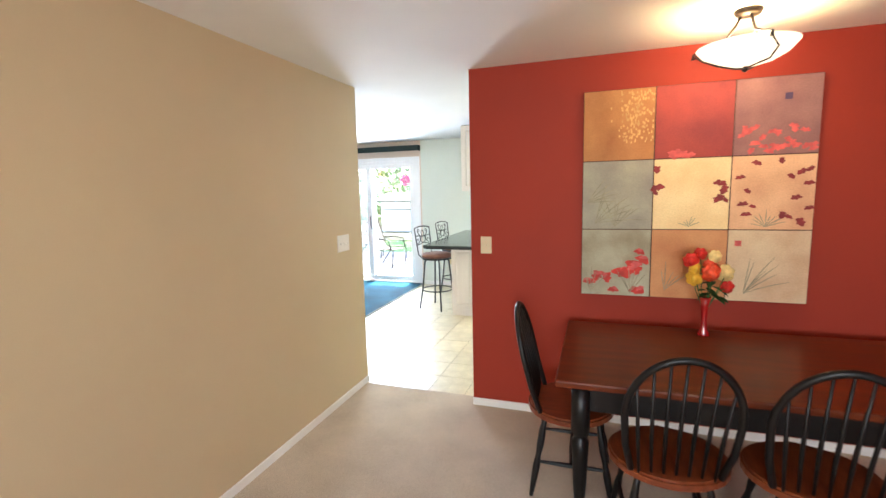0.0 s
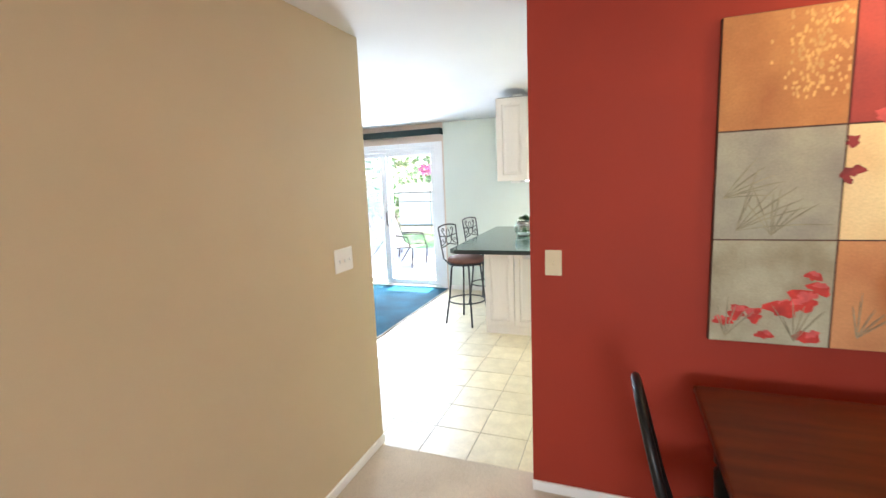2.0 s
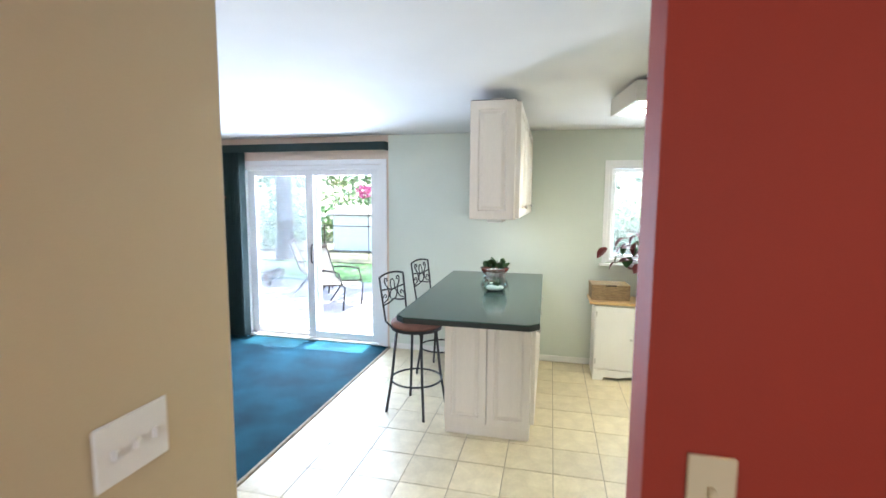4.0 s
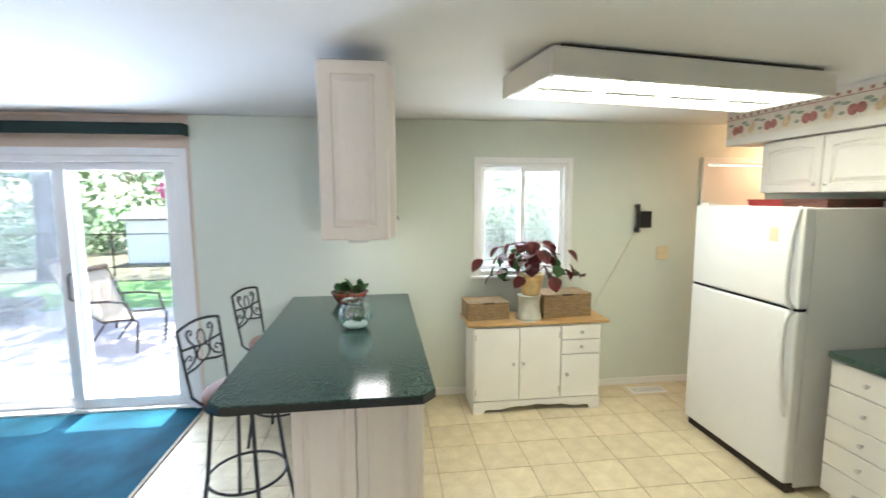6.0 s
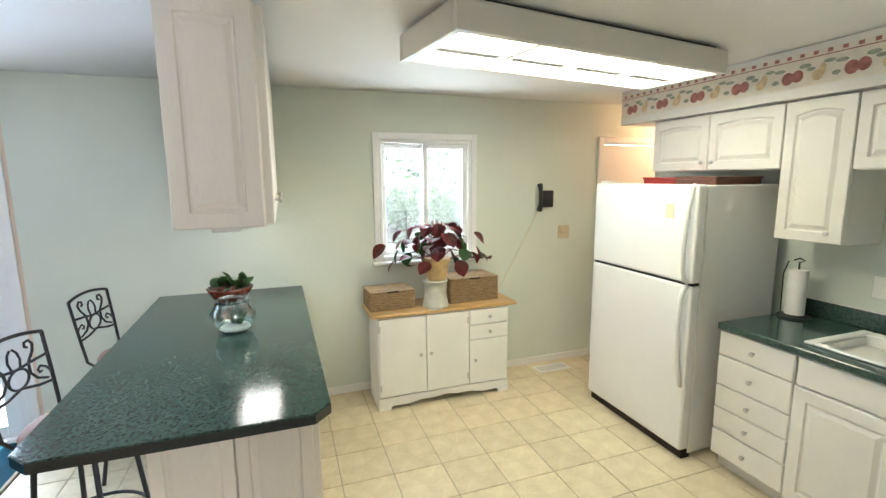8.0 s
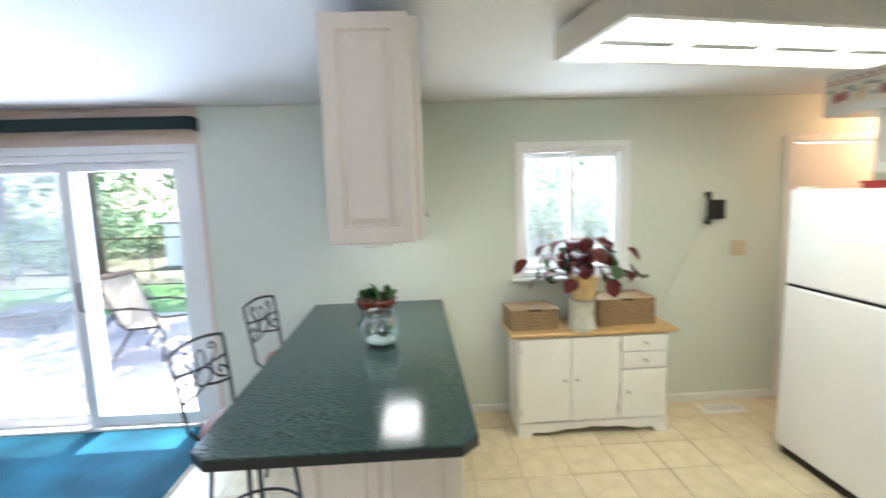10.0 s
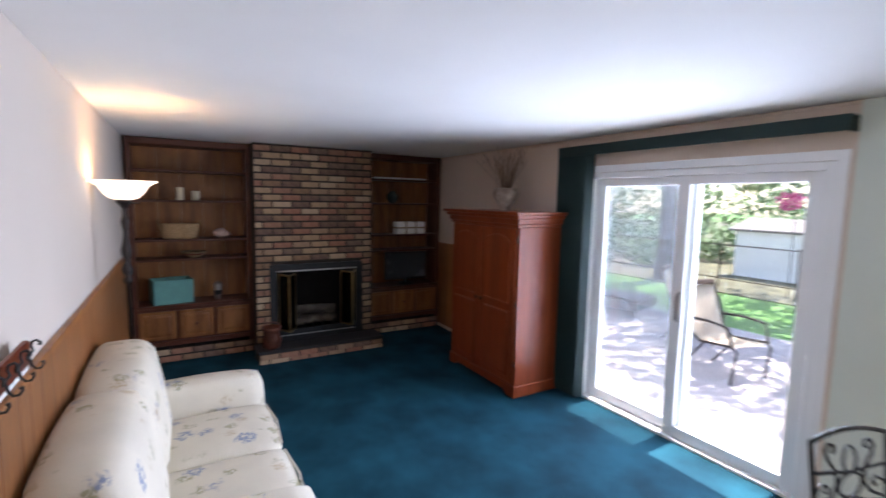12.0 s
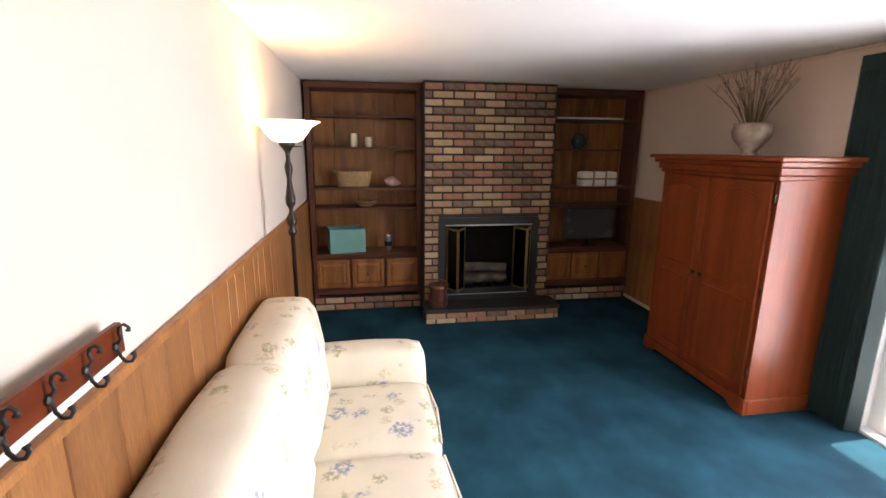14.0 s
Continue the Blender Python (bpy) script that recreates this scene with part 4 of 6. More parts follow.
def bar_stool():
    s = thing("bar_stool", "black wrought-iron bar stool with brown padded round seat", "bar stool", group="stools at the peninsula")
    part("seat", lathe([(0.02, 0.70), (0.19, 0.70), (0.205, 0.715), (0.205, 0.735), (0.19, 0.755), (0.10, 0.768), (0.0, 0.77)], 32), SEATFAB, s, "brown vinyl seat cushion", smooth=True)
    part("seat_ring", lathe([(0.18, 0.675), (0.205, 0.68), (0.205, 0.70), (0.18, 0.70)], 32), BLACKIRON, s)
    for k in range(4):
        a = radians(45 + 90 * k)
        ca, sa = math.cos(a), math.sin(a)
        part("leg", tube([(ca * 0.05, sa * 0.05, 0.68), (ca * 0.14, sa * 0.14, 0.675), (ca * 0.165, sa * 0.165, 0.64), (ca * 0.20, sa * 0.20, 0.30), (ca * 0.25, sa * 0.25, 0.0)], 0.011, 8), BLACKIRON, s, smooth=True)
    part("foot_ring", tube([(0.205 * math.cos(2 * math.pi * k / 28), 0.205 * math.sin(2 * math.pi * k / 28), 0.26) for k in range(29)], 0.008, 8), BLACKIRON, s, smooth=True)
    # backrest behind the seat, on the -y side
    yb = lambda z: -0.19 - 0.14 * (z - 0.70)
    for sx in (-1, 1):
        part("back_post", tube([(sx * 0.135, -0.14, 0.69), (sx * 0.15, yb(0.74), 0.74), (sx * 0.16, yb(0.92), 0.92), (sx * 0.165, yb(1.09), 1.09)], 0.008, 8), BLACKIRON, s, smooth=True)
    part("top_rail", tube([(x / 10 * 0.165, yb(1.09) - 0.012 * (1 - (x / 10) ** 2), 1.09 + 0.022 * (1 - (x / 10) ** 2)) for x in range(-10, 11, 2)], 0.008, 8), BLACKIRON, s, smooth=True)
    for z, sag in ((0.985, -0.012), (0.875, 0.020)):
        part("cross_bar", tube([(-0.163, yb(z), z - sag * 0.5), (-0.08, yb(z), z), (0, yb(z) - 0.006, z + sag), (0.08, yb(z), z), (0.163, yb(z), z - sag * 0.5)], 0.0065, 6), BLACKIRON, s, smooth=True)
    part("ring", tube([(0.05 * math.cos(radians(a)), yb(0.935) - 0.003, 0.935 + 0.043 * math.sin(radians(a))) for a in range(0, 361, 20)], 0.0055, 6), BLACKIRON, s, smooth=True)
    for sx in (-1, 1):
        # tall vine from the lower bar past the ring, ending in a curl under the top rail
        vine = [(0.135, 0.885), (0.085, 0.905), (0.058, 0.94), (0.062, 0.985), (0.095, 1.025), (0.105, 1.055), (0.090, 1.075), (0.068, 1.070), (0.066, 1.052), (0.078, 1.047)]
        part("scroll", tube([(sx * x, yb(z) - 0.002, z) for x, z in vine], 0.0058, 6), BLACKIRON, s, smooth=True)
        curl = [(0.160, 0.905), (0.140, 0.935), (0.112, 0.950), (0.096, 0.938), (0.102, 0.922), (0.114, 0.926)]
        part("scroll", tube([(sx * x, yb(z) - 0.002, z) for x, z in curl], 0.005, 6), BLACKIRON, s, smooth=True)
        upper = [(0.020, 0.978), (0.030, 1.015), (0.022, 1.045), (0.006, 1.062)]
        part("scroll", tube([(sx * x, yb(z) - 0.002, z) for x, z in upper], 0.005, 6), BLACKIRON, s, smooth=True)
    return s


st = bar_stool()
st.matrix_basis = pose(-2.29, 6.89, 0.0, 0, 0, -106)
copy_thing(st, pose(-2.29, 7.74, 0.0, 0, 0, -104))

# glass bowl with a plant, and a potted succulent
fb = thing("glass_bowl", "clear glass bowl with a water plant and pebbles", "bowl", (-1.71, 7.30, 0.937))
part("bowl", lathe([(0.05, 0.0), (0.085, 0.02), (0.108, 0.07), (0.105, 0.12), (0.082, 0.16), (0.080, 0.172), (0.090, 0.182), (0.087, 0.182), (0.077, 0.172), (0.079, 0.158), (0.101, 0.12), (0.104, 0.07), (0.082, 0.024), (0.0, 0.006)], 32), BOWLGLASS, fb, smooth=True)
part("pebbles", lathe([(0.06, 0.010), (0.078, 0.024), (0.07, 0.035), (0.0, 0.04)], 20), PAPER, fb, "white pebbles")
for i in range(9):
    f = part("leaf", leaf(0.075, 0.035, -0.3), LEAF, fb)
    f.matrix_basis = pose(random.uniform(-0.02, 0.03), random.uniform(-0.02, 0.02), 0.04, 0, random.uniform(-75, -25), random.uniform(0, 360))
sp = thing("succulent_pot", "glazed red-brown dish with a green succulent", "potted plant", (-1.80, 8.02, 0.937))
part("pot", lathe([(0.09, 0), (0.10, 0.01), (0.135, 0.07), (0.148, 0.09), (0.14, 0.095), (0.125, 0.075), (0.0, 0.07)], 28), TERRACOTTA, sp, smooth=True)
for i in range(22):
    f = part("leaf", leaf(random.uniform(0.07, 0.12), 0.055, 0.1), LEAF, sp)
    f.matrix_basis = pose(random.uniform(-0.09, 0.09), random.uniform(-0.06, 0.06), random.uniform(0.07, 0.13), random.uniform(-30, 30), random.uniform(-75, -10), random.uniform(0, 360))

# ---- kitchen: sideboard under the window ----
sb = thing("sideboard", "white painted sideboard with maple top, three doors and two drawers", "sideboard", (-0.285, 7.905, 0))
sb.scale = (1.03, 1.0, 1.0)
part("top", box(-0.575, 0.585, -0.035, 0.345, 0.735, 0.760, 0.007), BUTCHER, sb, "light maple top")
part("body", box(-0.525, 0.525, 0.0, 0.335, 0.10, 0.735, 0.003), WHITE, sb)
for x0, w, kx in ((-0.515, 0.355, 0.31), (-0.155, 0.335, 0.03)):
    d = part("door", box(x0, x0 + w, -0.018, -0.001, 0.11, 0.72, 0.003), WHITE, sb)
    part("knob", knob(x0 + kx, -0.018, 0.42), STEEL, d)
    hx = x0 + (0.0 if kx > 0.1 else w - 0.012)
    part("hinge", box(hx, hx + 0.012, -0.022, -0.017, 0.16, 0.21), STEEL, d)
    part("hinge", box(hx, hx + 0.012, -0.022, -0.017, 0.62, 0.67), STEEL, d)
d = part("door", box(0.19, 0.515, -0.018, -0.001, 0.11, 0.47, 0.003), WHITE, sb)
part("knob", knob(0.235, -0.018, 0.31), STEEL, d)
for z0 in (0.48, 0.605):
    d = part("drawer", box(0.19, 0.515, -0.018, -0.001, z0, z0 + 0.115, 0.003), WHITE, sb)
    part("knob", knob(0.353, -0.018, z0 + 0.058), STEEL, d)
sk = [(-0.525, 0.10), (-0.525, 0.0), (-0.44, 0.0), (-0.43, 0.03)] + [(-0.40 + 0.80 * k / 16, 0.035 + 0.028 * math.sin(math.pi * k / 16) ** 1.5 - 0.012 * math.sin(2 * math.pi * k / 8) ** 2) for k in range(17)] + [(0.43, 0.03), (0.44, 0.0), (0.525, 0.0), (0.525, 0.10)]
part("skirt", turned(prism(sk, 0, 0.018), pose(0, 0.001, 0, 90, 0, 0)), WHITE, sb)
part("foot", box(-0.525, -0.50, 0.001, 0.33, 0, 0.10), WHITE, sb)
part("foot", box(0.50, 0.525, 0.001, 0.33, 0, 0.10), WHITE, sb)


def basket(name, label, at, w, d, h, rz=0, lid=True):
    b = thing(name, label, "basket", at, rz)
    n = int(h / 0.014)
    body = bmesh.new()
    for k in range(n):
        z = (k + 0.5) * h / n
        tube([(-w / 2, -d / 2, z), (w / 2, -d / 2, z), (w / 2, d / 2, z), (-w / 2, d / 2, z), (-w / 2, -d / 2, z)], h / n * 0.62, 5, body)
    box(-w / 2, w / 2, -d / 2, d / 2, 0.002, h - 0.003, 0, body)
    part("weave", body, WICKER, b)
    if lid:
        part("lid", box(-w / 2 - 0.008, w / 2 + 0.008, -d / 2 - 0.008, d / 2 + 0.008, h, h + 0.018, 0.005), WICKER, b)
        # solid black block painted as the shade inside a handle hole
        part("handle_hole", box(-0.05, 0.05, -d / 2 - 0.010, -d / 2 - 0.002, h + 0.004, h + 0.016, 0.003), SOOT, b)
    return b


basket("wicker_basket", "small lidded brown wicker basket", (-0.685, 8.11, 0.76), 0.34, 0.24, 0.13, 3)
basket("wicker_basket", "larger lidded brown wicker basket", (-0.01, 8.13, 0.76), 0.42, 0.26, 0.18, 4)
ps = thing("plant_stand", "pale sage ceramic pot stand with a dangling ribbon", "pot stand", (-0.335, 8.00, 0.76))
part("body", lathe([(0.105, 0), (0.10, 0.02), (0.085, 0.10), (0.092, 0.195), (0.10, 0.20), (0.0, 0.20)], 24), PALEPOT, ps, smooth=True)
part("ribbon", box(-0.09, 0.02, -0.135, -0.10, 0.0, 0.006, 0.002), PALEPOT, ps)
bp = thing("begonia", "begonia with dark red leaves in a cream pot", "potted plant", (-0.315, 8.02, 0.962))
part("pot", lathe([(0.075, 0), (0.08, 0.02), (0.10, 0.15), (0.11, 0.16), (0.108, 0.18), (0.095, 0.17), (0.0, 0.15)], 24), CREAMPOT, bp, smooth=True)
rl = random.Random(11)
for i in range(60):
    ang = rl.uniform(0, 360)
    reach = rl.uniform(0.05, 0.34)
    zz = 0.20 + rl.uniform(0.0, 0.26) - 0.65 * reach ** 1.5 * rl.uniform(0.2, 1.4)
    x, y = reach * math.cos(radians(ang)) * 1.3, reach * math.sin(radians(ang)) * 0.6
    f = part("leaf", leaf(rl.uniform(0.09, 0.13), rl.uniform(0.095, 0.125), 0.3), DARKLEAF if rl.random() < 0.8 else LEAF, bp)
    f.matrix_basis = pose(x, y, zz, rl.uniform(-30, 30), rl.uniform(-20, 65), ang + rl.uniform(-40, 40))
    if i % 2 == 0:
        part("stem", tube([(0, 0, 0.14), (x * 0.5, y * 0.5, zz + 0.03), (x, y, zz)], 0.004, 5), DARKLEAF, bp)

# telephone with its cord, and the floor register
ph1 = thing("wall_phone", "black wall telephone with a hanging handset", "telephone", (0.80, YP - 0.001, 1.575))
part("base", box(-0.03, 0.085, -0.05, 0, -0.09, 0.06, 0.008), BLACKPLASTIC, ph1)
part("handset", tube([(-0.06, -0.05, 0.115), (-0.065, -0.075, 0.06), (-0.065, -0.075, -0.06), (-0.06, -0.05, -0.115)], 0.02, 8, radii=[0.026, 0.018, 0.018, 0.028]), BLACKPLASTIC, ph1, smooth=True)
part("cord", tube([(-0.05, -0.01, -0.12), (-0.20, -0.008, -0.40), (-0.44, -0.008, -0.83)], 0.0022, 5), IVORY, ph1, "thin pale telephone cord")
fv = thing("floor_register", "white metal floor heating register", "floor vent", (0.845, 8.15, 0.0))
part("frame", box(-0.165, 0.165, -0.07, 0.07, 0.0, 0.006, 0.002), WHITE, fv)
for i in range(12):
    part("slat", box(-0.135 + i * 0.024, -0.127 + i * 0.024, -0.045, 0.045, 0.006, 0.010), STEEL, fv)

# ---- kitchen: fridge ----
fg = thing("refrigerator", "white top-freezer refrigerator with curved handles", "refrigerator", (0.80, 6.655, 0.0))
part("body", box(0.075, 0.70, 0.005, 0.90, 0.03, 1.70, 0.008), FRIDGE, fg)
fd1 = part("freezer_door", box(0.0, 0.070, 0.0, 0.905, 1.125, 1.705, 0.014), FRIDGE, fg)
fd2 = part("fridge_door", box(0.0, 0.070, 0.0, 0.905, 0.065, 1.110, 0.014), FRIDGE, fg)
part("gasket", box(0.012, 0.068, 0.01, 0.895, 1.109, 1.126), SOOT, fg)
part("handle", tube([(0.005, 0.035, 1.130), (-0.022, 0.036, 1.145), (-0.040, 0.04, 1.20), (-0.045, 0.04, 1.36), (-0.032, 0.038, 1.56), (-0.010, 0.034, 1.69), (0.006, 0.032, 1.70)], 0.015, 8), FRIDGE, fd1, smooth=True)
part("handle", tube([(0.005, 0.035, 1.105), (-0.022, 0.036, 1.09), (-0.040, 0.04, 1.03), (-0.045, 0.04, 0.86), (-0.032, 0.038, 0.66), (-0.012, 0.034, 0.52), (0.006, 0.032, 0.48)], 0.015, 8), FRIDGE, fd2, smooth=True)
part("badge", box(-0.004, 0.001, 0.165, 0.20, 1.615, 1.65, 0.001), STEEL, fd1)
part("magnet", box(-0.006, 0.001, 0.165, 0.225, 1.50, 1.585, 0.002), IVORY, fd1, "small ivory magnet")
part("kick_grille", box(0.03, 0.10, 0.01, 0.895, 0.0, 0.06, 0.003), DARKMETAL, fg)
part("hinge_cap", box(0.02, 0.09, 0.80, 0.88, 1.70, 1.72, 0.004), FRIDGE, fg)
for y0, y1, x0, x1, h, mt, lab in ((7.02, 7.30, 1.0, 1.3, 0.045, material("red_cardboard", (0.30, 0.018, 0.016), 0.6), "flat red cardboard box on the fridge"), (6.70, 7.0, 0.98, 1.35, 0.05, DARKWOOD, "brown wooden tray on the fridge")):
    t = thing("storage_box", lab, "box", ((x0 + x1) / 2, (y0 + y1) / 2, 1.70))
    part("box_body", box(-(x1 - x0) / 2, (x1 - x0) / 2, -(y1 - y0) / 2, (y1 - y0) / 2, 0, h * 0.7, 0.003), mt, t)
    part("box_lid", box(-(x1 - x0) / 2 - 0.006, (x1 - x0) / 2 + 0.006, -(y1 - y0) / 2 - 0.006, (y1 - y0) / 2 + 0.006, h * 0.7, h, 0.003), mt, t)


# ---- kitchen: cabinets along the right wall ----
def wall_cabinet(y0, y1, z0, z1, doors, knobs, arch=0.03):
    c = thing("wall_cabinet", "white wall cabinet with raised-panel doors and steel knobs", "wall cabinet", (1.28, y0, z0), group="kitchen wall cabinets")
    part("body", box(0, 0.295, 0.001, y1 - y0 - 0.001, 0, z1 - z0 - 0.002, 0.002), CABWHITE, c)
    w = (y1 - y0) / doors
    for k in range(doors):
        d = part("door", turned(panel_door(w - 0.006, z1 - z0 - 0.01, 0.02, 0.055, arch), pose(-0.022, (k + 1) * w - 0.003, 0.005, 0, 0, -90)), CABWHITE, c)
        part("knob", knob(-0.024, knobs[k], 0.06, "x"), STEEL, d)


wall_cabinet(6.53, 7.49, 1.785, 2.157, 2, (0.44, 0.52), 0.016)
wall_cabinet(6.18, 6.528, 1.39, 2.157, 1, (0.07,), 0.022)
wall_cabinet(5.10, 6.178, 1.775, 2.157, 2, (0.50, 0.58), 0.016)


def base_cabinet(y0, y1, drawers):
    c = thing("base_cabinet", "white base cabinet with steel knobs", "base cabinet", (0.96, y0, 0.0), group="kitchen base cabinets")
    w = y1 - y0
    part("body", box(0, 0.615, 0.001, w - 0.001, 0.09, 0.874, 0.002), CABWHITE, c)
    part("toe_kick", box(0.06, 0.60, 0.003, w - 0.003, 0.0, 0.09), CABWHITE, c)
    if drawers:
        zs = (0.10, 0.262, 0.400, 0.540, 0.718, 0.868)
        for a, b in zip(zs, zs[1:]):
            d = part("drawer", box(-0.02, -0.001, 0.006, w - 0.006, a + 0.003, b - 0.003, 0.005), CABWHITE, c)
            part("knob", knob(-0.02, w / 2, (a + b) / 2, "x"), STEEL, d)
    else:
        part("false_front", box(-0.02, -0.001, 0.006, w - 0.006, 0.722, 0.866, 0.005), CABWHITE, c)
        h2 = w / 2
        for k in range(2):
            d = part("door", turned(panel_door(h2 - 0.008, 0.61, 0.019, 0.06), pose(-0.020, (k + 1) * h2 - 0.004, 0.103, 0, 0, -90)), CABWHITE, c)
            part("knob", knob(-0.022, h2 + (0.05 if k else -0.05), 0.64, "x"), STEEL, d)


base_cabinet(6.135, 6.565, True)
base_cabinet(5.235, 6.133, False)
base_cabinet(4.70, 5.233, True)
kc = thing("counter", "dark green speckled laminate counter with backsplash", "countertop", (0.92, 4.70, 0.876))
cbm = box(0, 0.655, 0, 0.62, 0, 0.038, 0.005)
box(0, 0.655, 1.44, 1.865, 0, 0.038, 0.005, cbm)
box(0, 0.12, 0.615, 1.445, 0, 0.038, 0.005, cbm)
box(0.55, 0.655, 0.615, 1.445, 0, 0.038, 0, cbm)
part("worktop", cbm, COUNTER, kc)
part("backsplash", box(0.635, 0.657, 0, 1.865, 0.039, 0.135, 0.003), COUNTER, kc)
part("caulk_strip", box(0.640, 0.658, 0, 1.865, 0.136, 0.143, 0.002), WHITE, kc)
sn = thing("sink", "white enamel drop-in kitchen sink", "sink", (0.92, 5.30, 0.914))
sbm = box(0.095, 0.565, 0.0, 0.035, 0.0, 0.014, 0.006)
box(0.095, 0.565, 0.81, 0.86, 0.0, 0.014, 0.006, sbm)
box(0.095, 0.135, 0.035, 0.81, 0.0, 0.014, 0.006, sbm)
box(0.49, 0.565, 0.035, 0.81, 0.0, 0.014, 0.006, sbm)
part("rim", sbm, FRIDGE, sn)
bas = box(0.125, 0.14, 0.03, 0.82, -0.19, 0.0)
box(0.485, 0.50, 0.03, 0.82, -0.19, 0.0, 0, bas)
box(0.14, 0.485, 0.03, 0.045, -0.19, 0.0, 0, bas)
box(0.14, 0.485, 0.80, 0.815, -0.19, 0.0, 0, bas)
box(0.14, 0.485, 0.045, 0.80, -0.19, -0.175, 0, bas)
part("basin", bas, FRIDGE, sn)
tw = thing("paper_towel_holder", "black paper towel stand with a white roll", "paper towels", (1.42, 6.475, 0.915))
part("base", lathe([(0.085, 0), (0.085, 0.010), (0.01, 0.018)], 24), BLACKIRON, tw)
part("roll", lathe([(0.02, 0.02), (0.050, 0.02), (0.050, 0.29), (0.02, 0.29)], 28), PAPER, tw, smooth=False)
part("rod", tube([(0, 0, 0.01), (0, 0, 0.33), (0.0, -0.03, 0.345), (0.0, 0.0, 0.355), (0, 0.03, 0.34)], 0.005, 6), BLACKIRON, tw)
part("arm", tube([(0.0, 0.08, 0.01), (0.0, 0.085, 0.25), (0.0, 0.06, 0.33)], 0.004, 6), BLACKIRON, tw)

# over-range microwave and the cabinet above it
mw = thing("microwave", "white over-the-range microwave with moulded side panel", "microwave", (-0.94, 4.415, 1.39))
part("case", box(0.0, 0.76, 0.0, 0.355, 0.012, 0.42, 0.010), FRIDGE, mw)
part("door", box(-0.004, 0.58, 0.357, 0.395, 0.0, 0.42, 0.014), FRIDGE, mw)
part("control_panel", box(0.582, 0.76, 0.357, 0.39, 0.0, 0.42, 0.008), FRIDGE, mw)
part("side_panel", box(-0.006, 0.001, 0.02, 0.225, 0.10, 0.385, 0.003), FRIDGE, mw)
part("bottom_rail", box(0.01, 0.75, 0.01, 0.35, 0.0, 0.012, 0.003), STEEL, mw)
mc = thing("wall_cabinet", "white wall cabinet above the microwave", "wall cabinet", (-0.94, 4.415, 1.812))
part("body", box(0.0, 0.76, 0.0, 0.28, 0.0, 0.60, 0.003), CABWHITE, mc)
for k in range(2):
    part("door", turned(panel_door(0.375, 0.59, 0.018, 0.055), pose(0.38 * (k + 1) - 0.002, 0.30, 0.005, 0, 0, 180)), CABWHITE, mc)

# wallpaper border of apples and pears along the soffit
APPLE = material("printed_apple_red", (0.38, 0.15, 0.125), 0.7, vary=0.25, scale=30)
PEAR = material("printed_pear_tan", (0.62, 0.47, 0.28), 0.7, vary=0.2, scale=30)
PRINTLEAF = material("printed_leaf_grey_green", (0.30, 0.33, 0.25), 0.7, vary=0.2, scale=30)
PRINTBASE = material("printed_border_cream", (0.70, 0.64, 0.54), 0.7, vary=0.06, scale=20)
wb = thing("wallpaper_border", "cream wallpaper border printed with apples and pears", "wallpaper border", (1.199, 4.5, 2.212))
part("strip", box(-0.0015, 0, 0, 3.295, 0.0, 0.175), PRINTBASE, wb)
for k in range(int(3.29 / 0.033)):
    if k % 2 == 0:
        part("check", box(-0.0028, -0.0015, 0.01 + k * 0.033, 0.033 + k * 0.033, 0.152, 0.170), APPLE, wb)
part("line", box(-0.0028, -0.0015, 0, 3.295, 0.140, 0.145), APPLE, wb)


def fruit_print(name, mt, circles):
    bm = bmesh.new()
    for i, (y, z, ry, rz) in enumerate(circles):
        n = 12
        bm.faces.new([bm.verts.new((-0.003 - 0.0002 * i, y + ry * math.cos(2 * math.pi * q / n), z + rz * math.sin(2 * math.pi * q / n))) for q in range(n)])
    part(name, bm, mt, wb)


for k in range(11):
    y = 3.20 - 0.30 * k
    fruit_print("apple", APPLE, [(y, 0.055, 0.032, 0.034), (y - 0.05, 0.06, 0.030, 0.032)])
    fruit_print("pear", PEAR, [(y - 0.15, 0.05, 0.030, 0.028), (y - 0.17, 0.075, 0.018, 0.03)])
    fruit_print("printed_leaf", PRINTLEAF, [(y + 0.045, 0.10, 0.03, 0.010), (y - 0.085, 0.105, 0.03, 0.012), (y - 0.20, 0.11, 0.028, 0.010), (y - 0.115, 0.085, 0.022, 0.010), (y - 0.235, 0.045, 0.02, 0.012)])


# ---- family room ----
XF = -7.40        # fireplace face
XC = -7.62        # bookcase face
FY0, FY1 = 5.80, 7.18
WZ = 1.21         # panelling height

cap = structure("trim_panelling_cap", box(-7.62, -2.26, YF, YF + 0.030, WZ, WZ + 0.028, 0.004), PANELWOOD, "wooden cap rail of the wall panelling")
structure("trim_panelling_cap_north", box(-7.62, -5.25, YP - 0.028, YP, WZ, WZ + 0.026, 0.004), PANELWOOD, "wooden cap rail of the wall panelling")


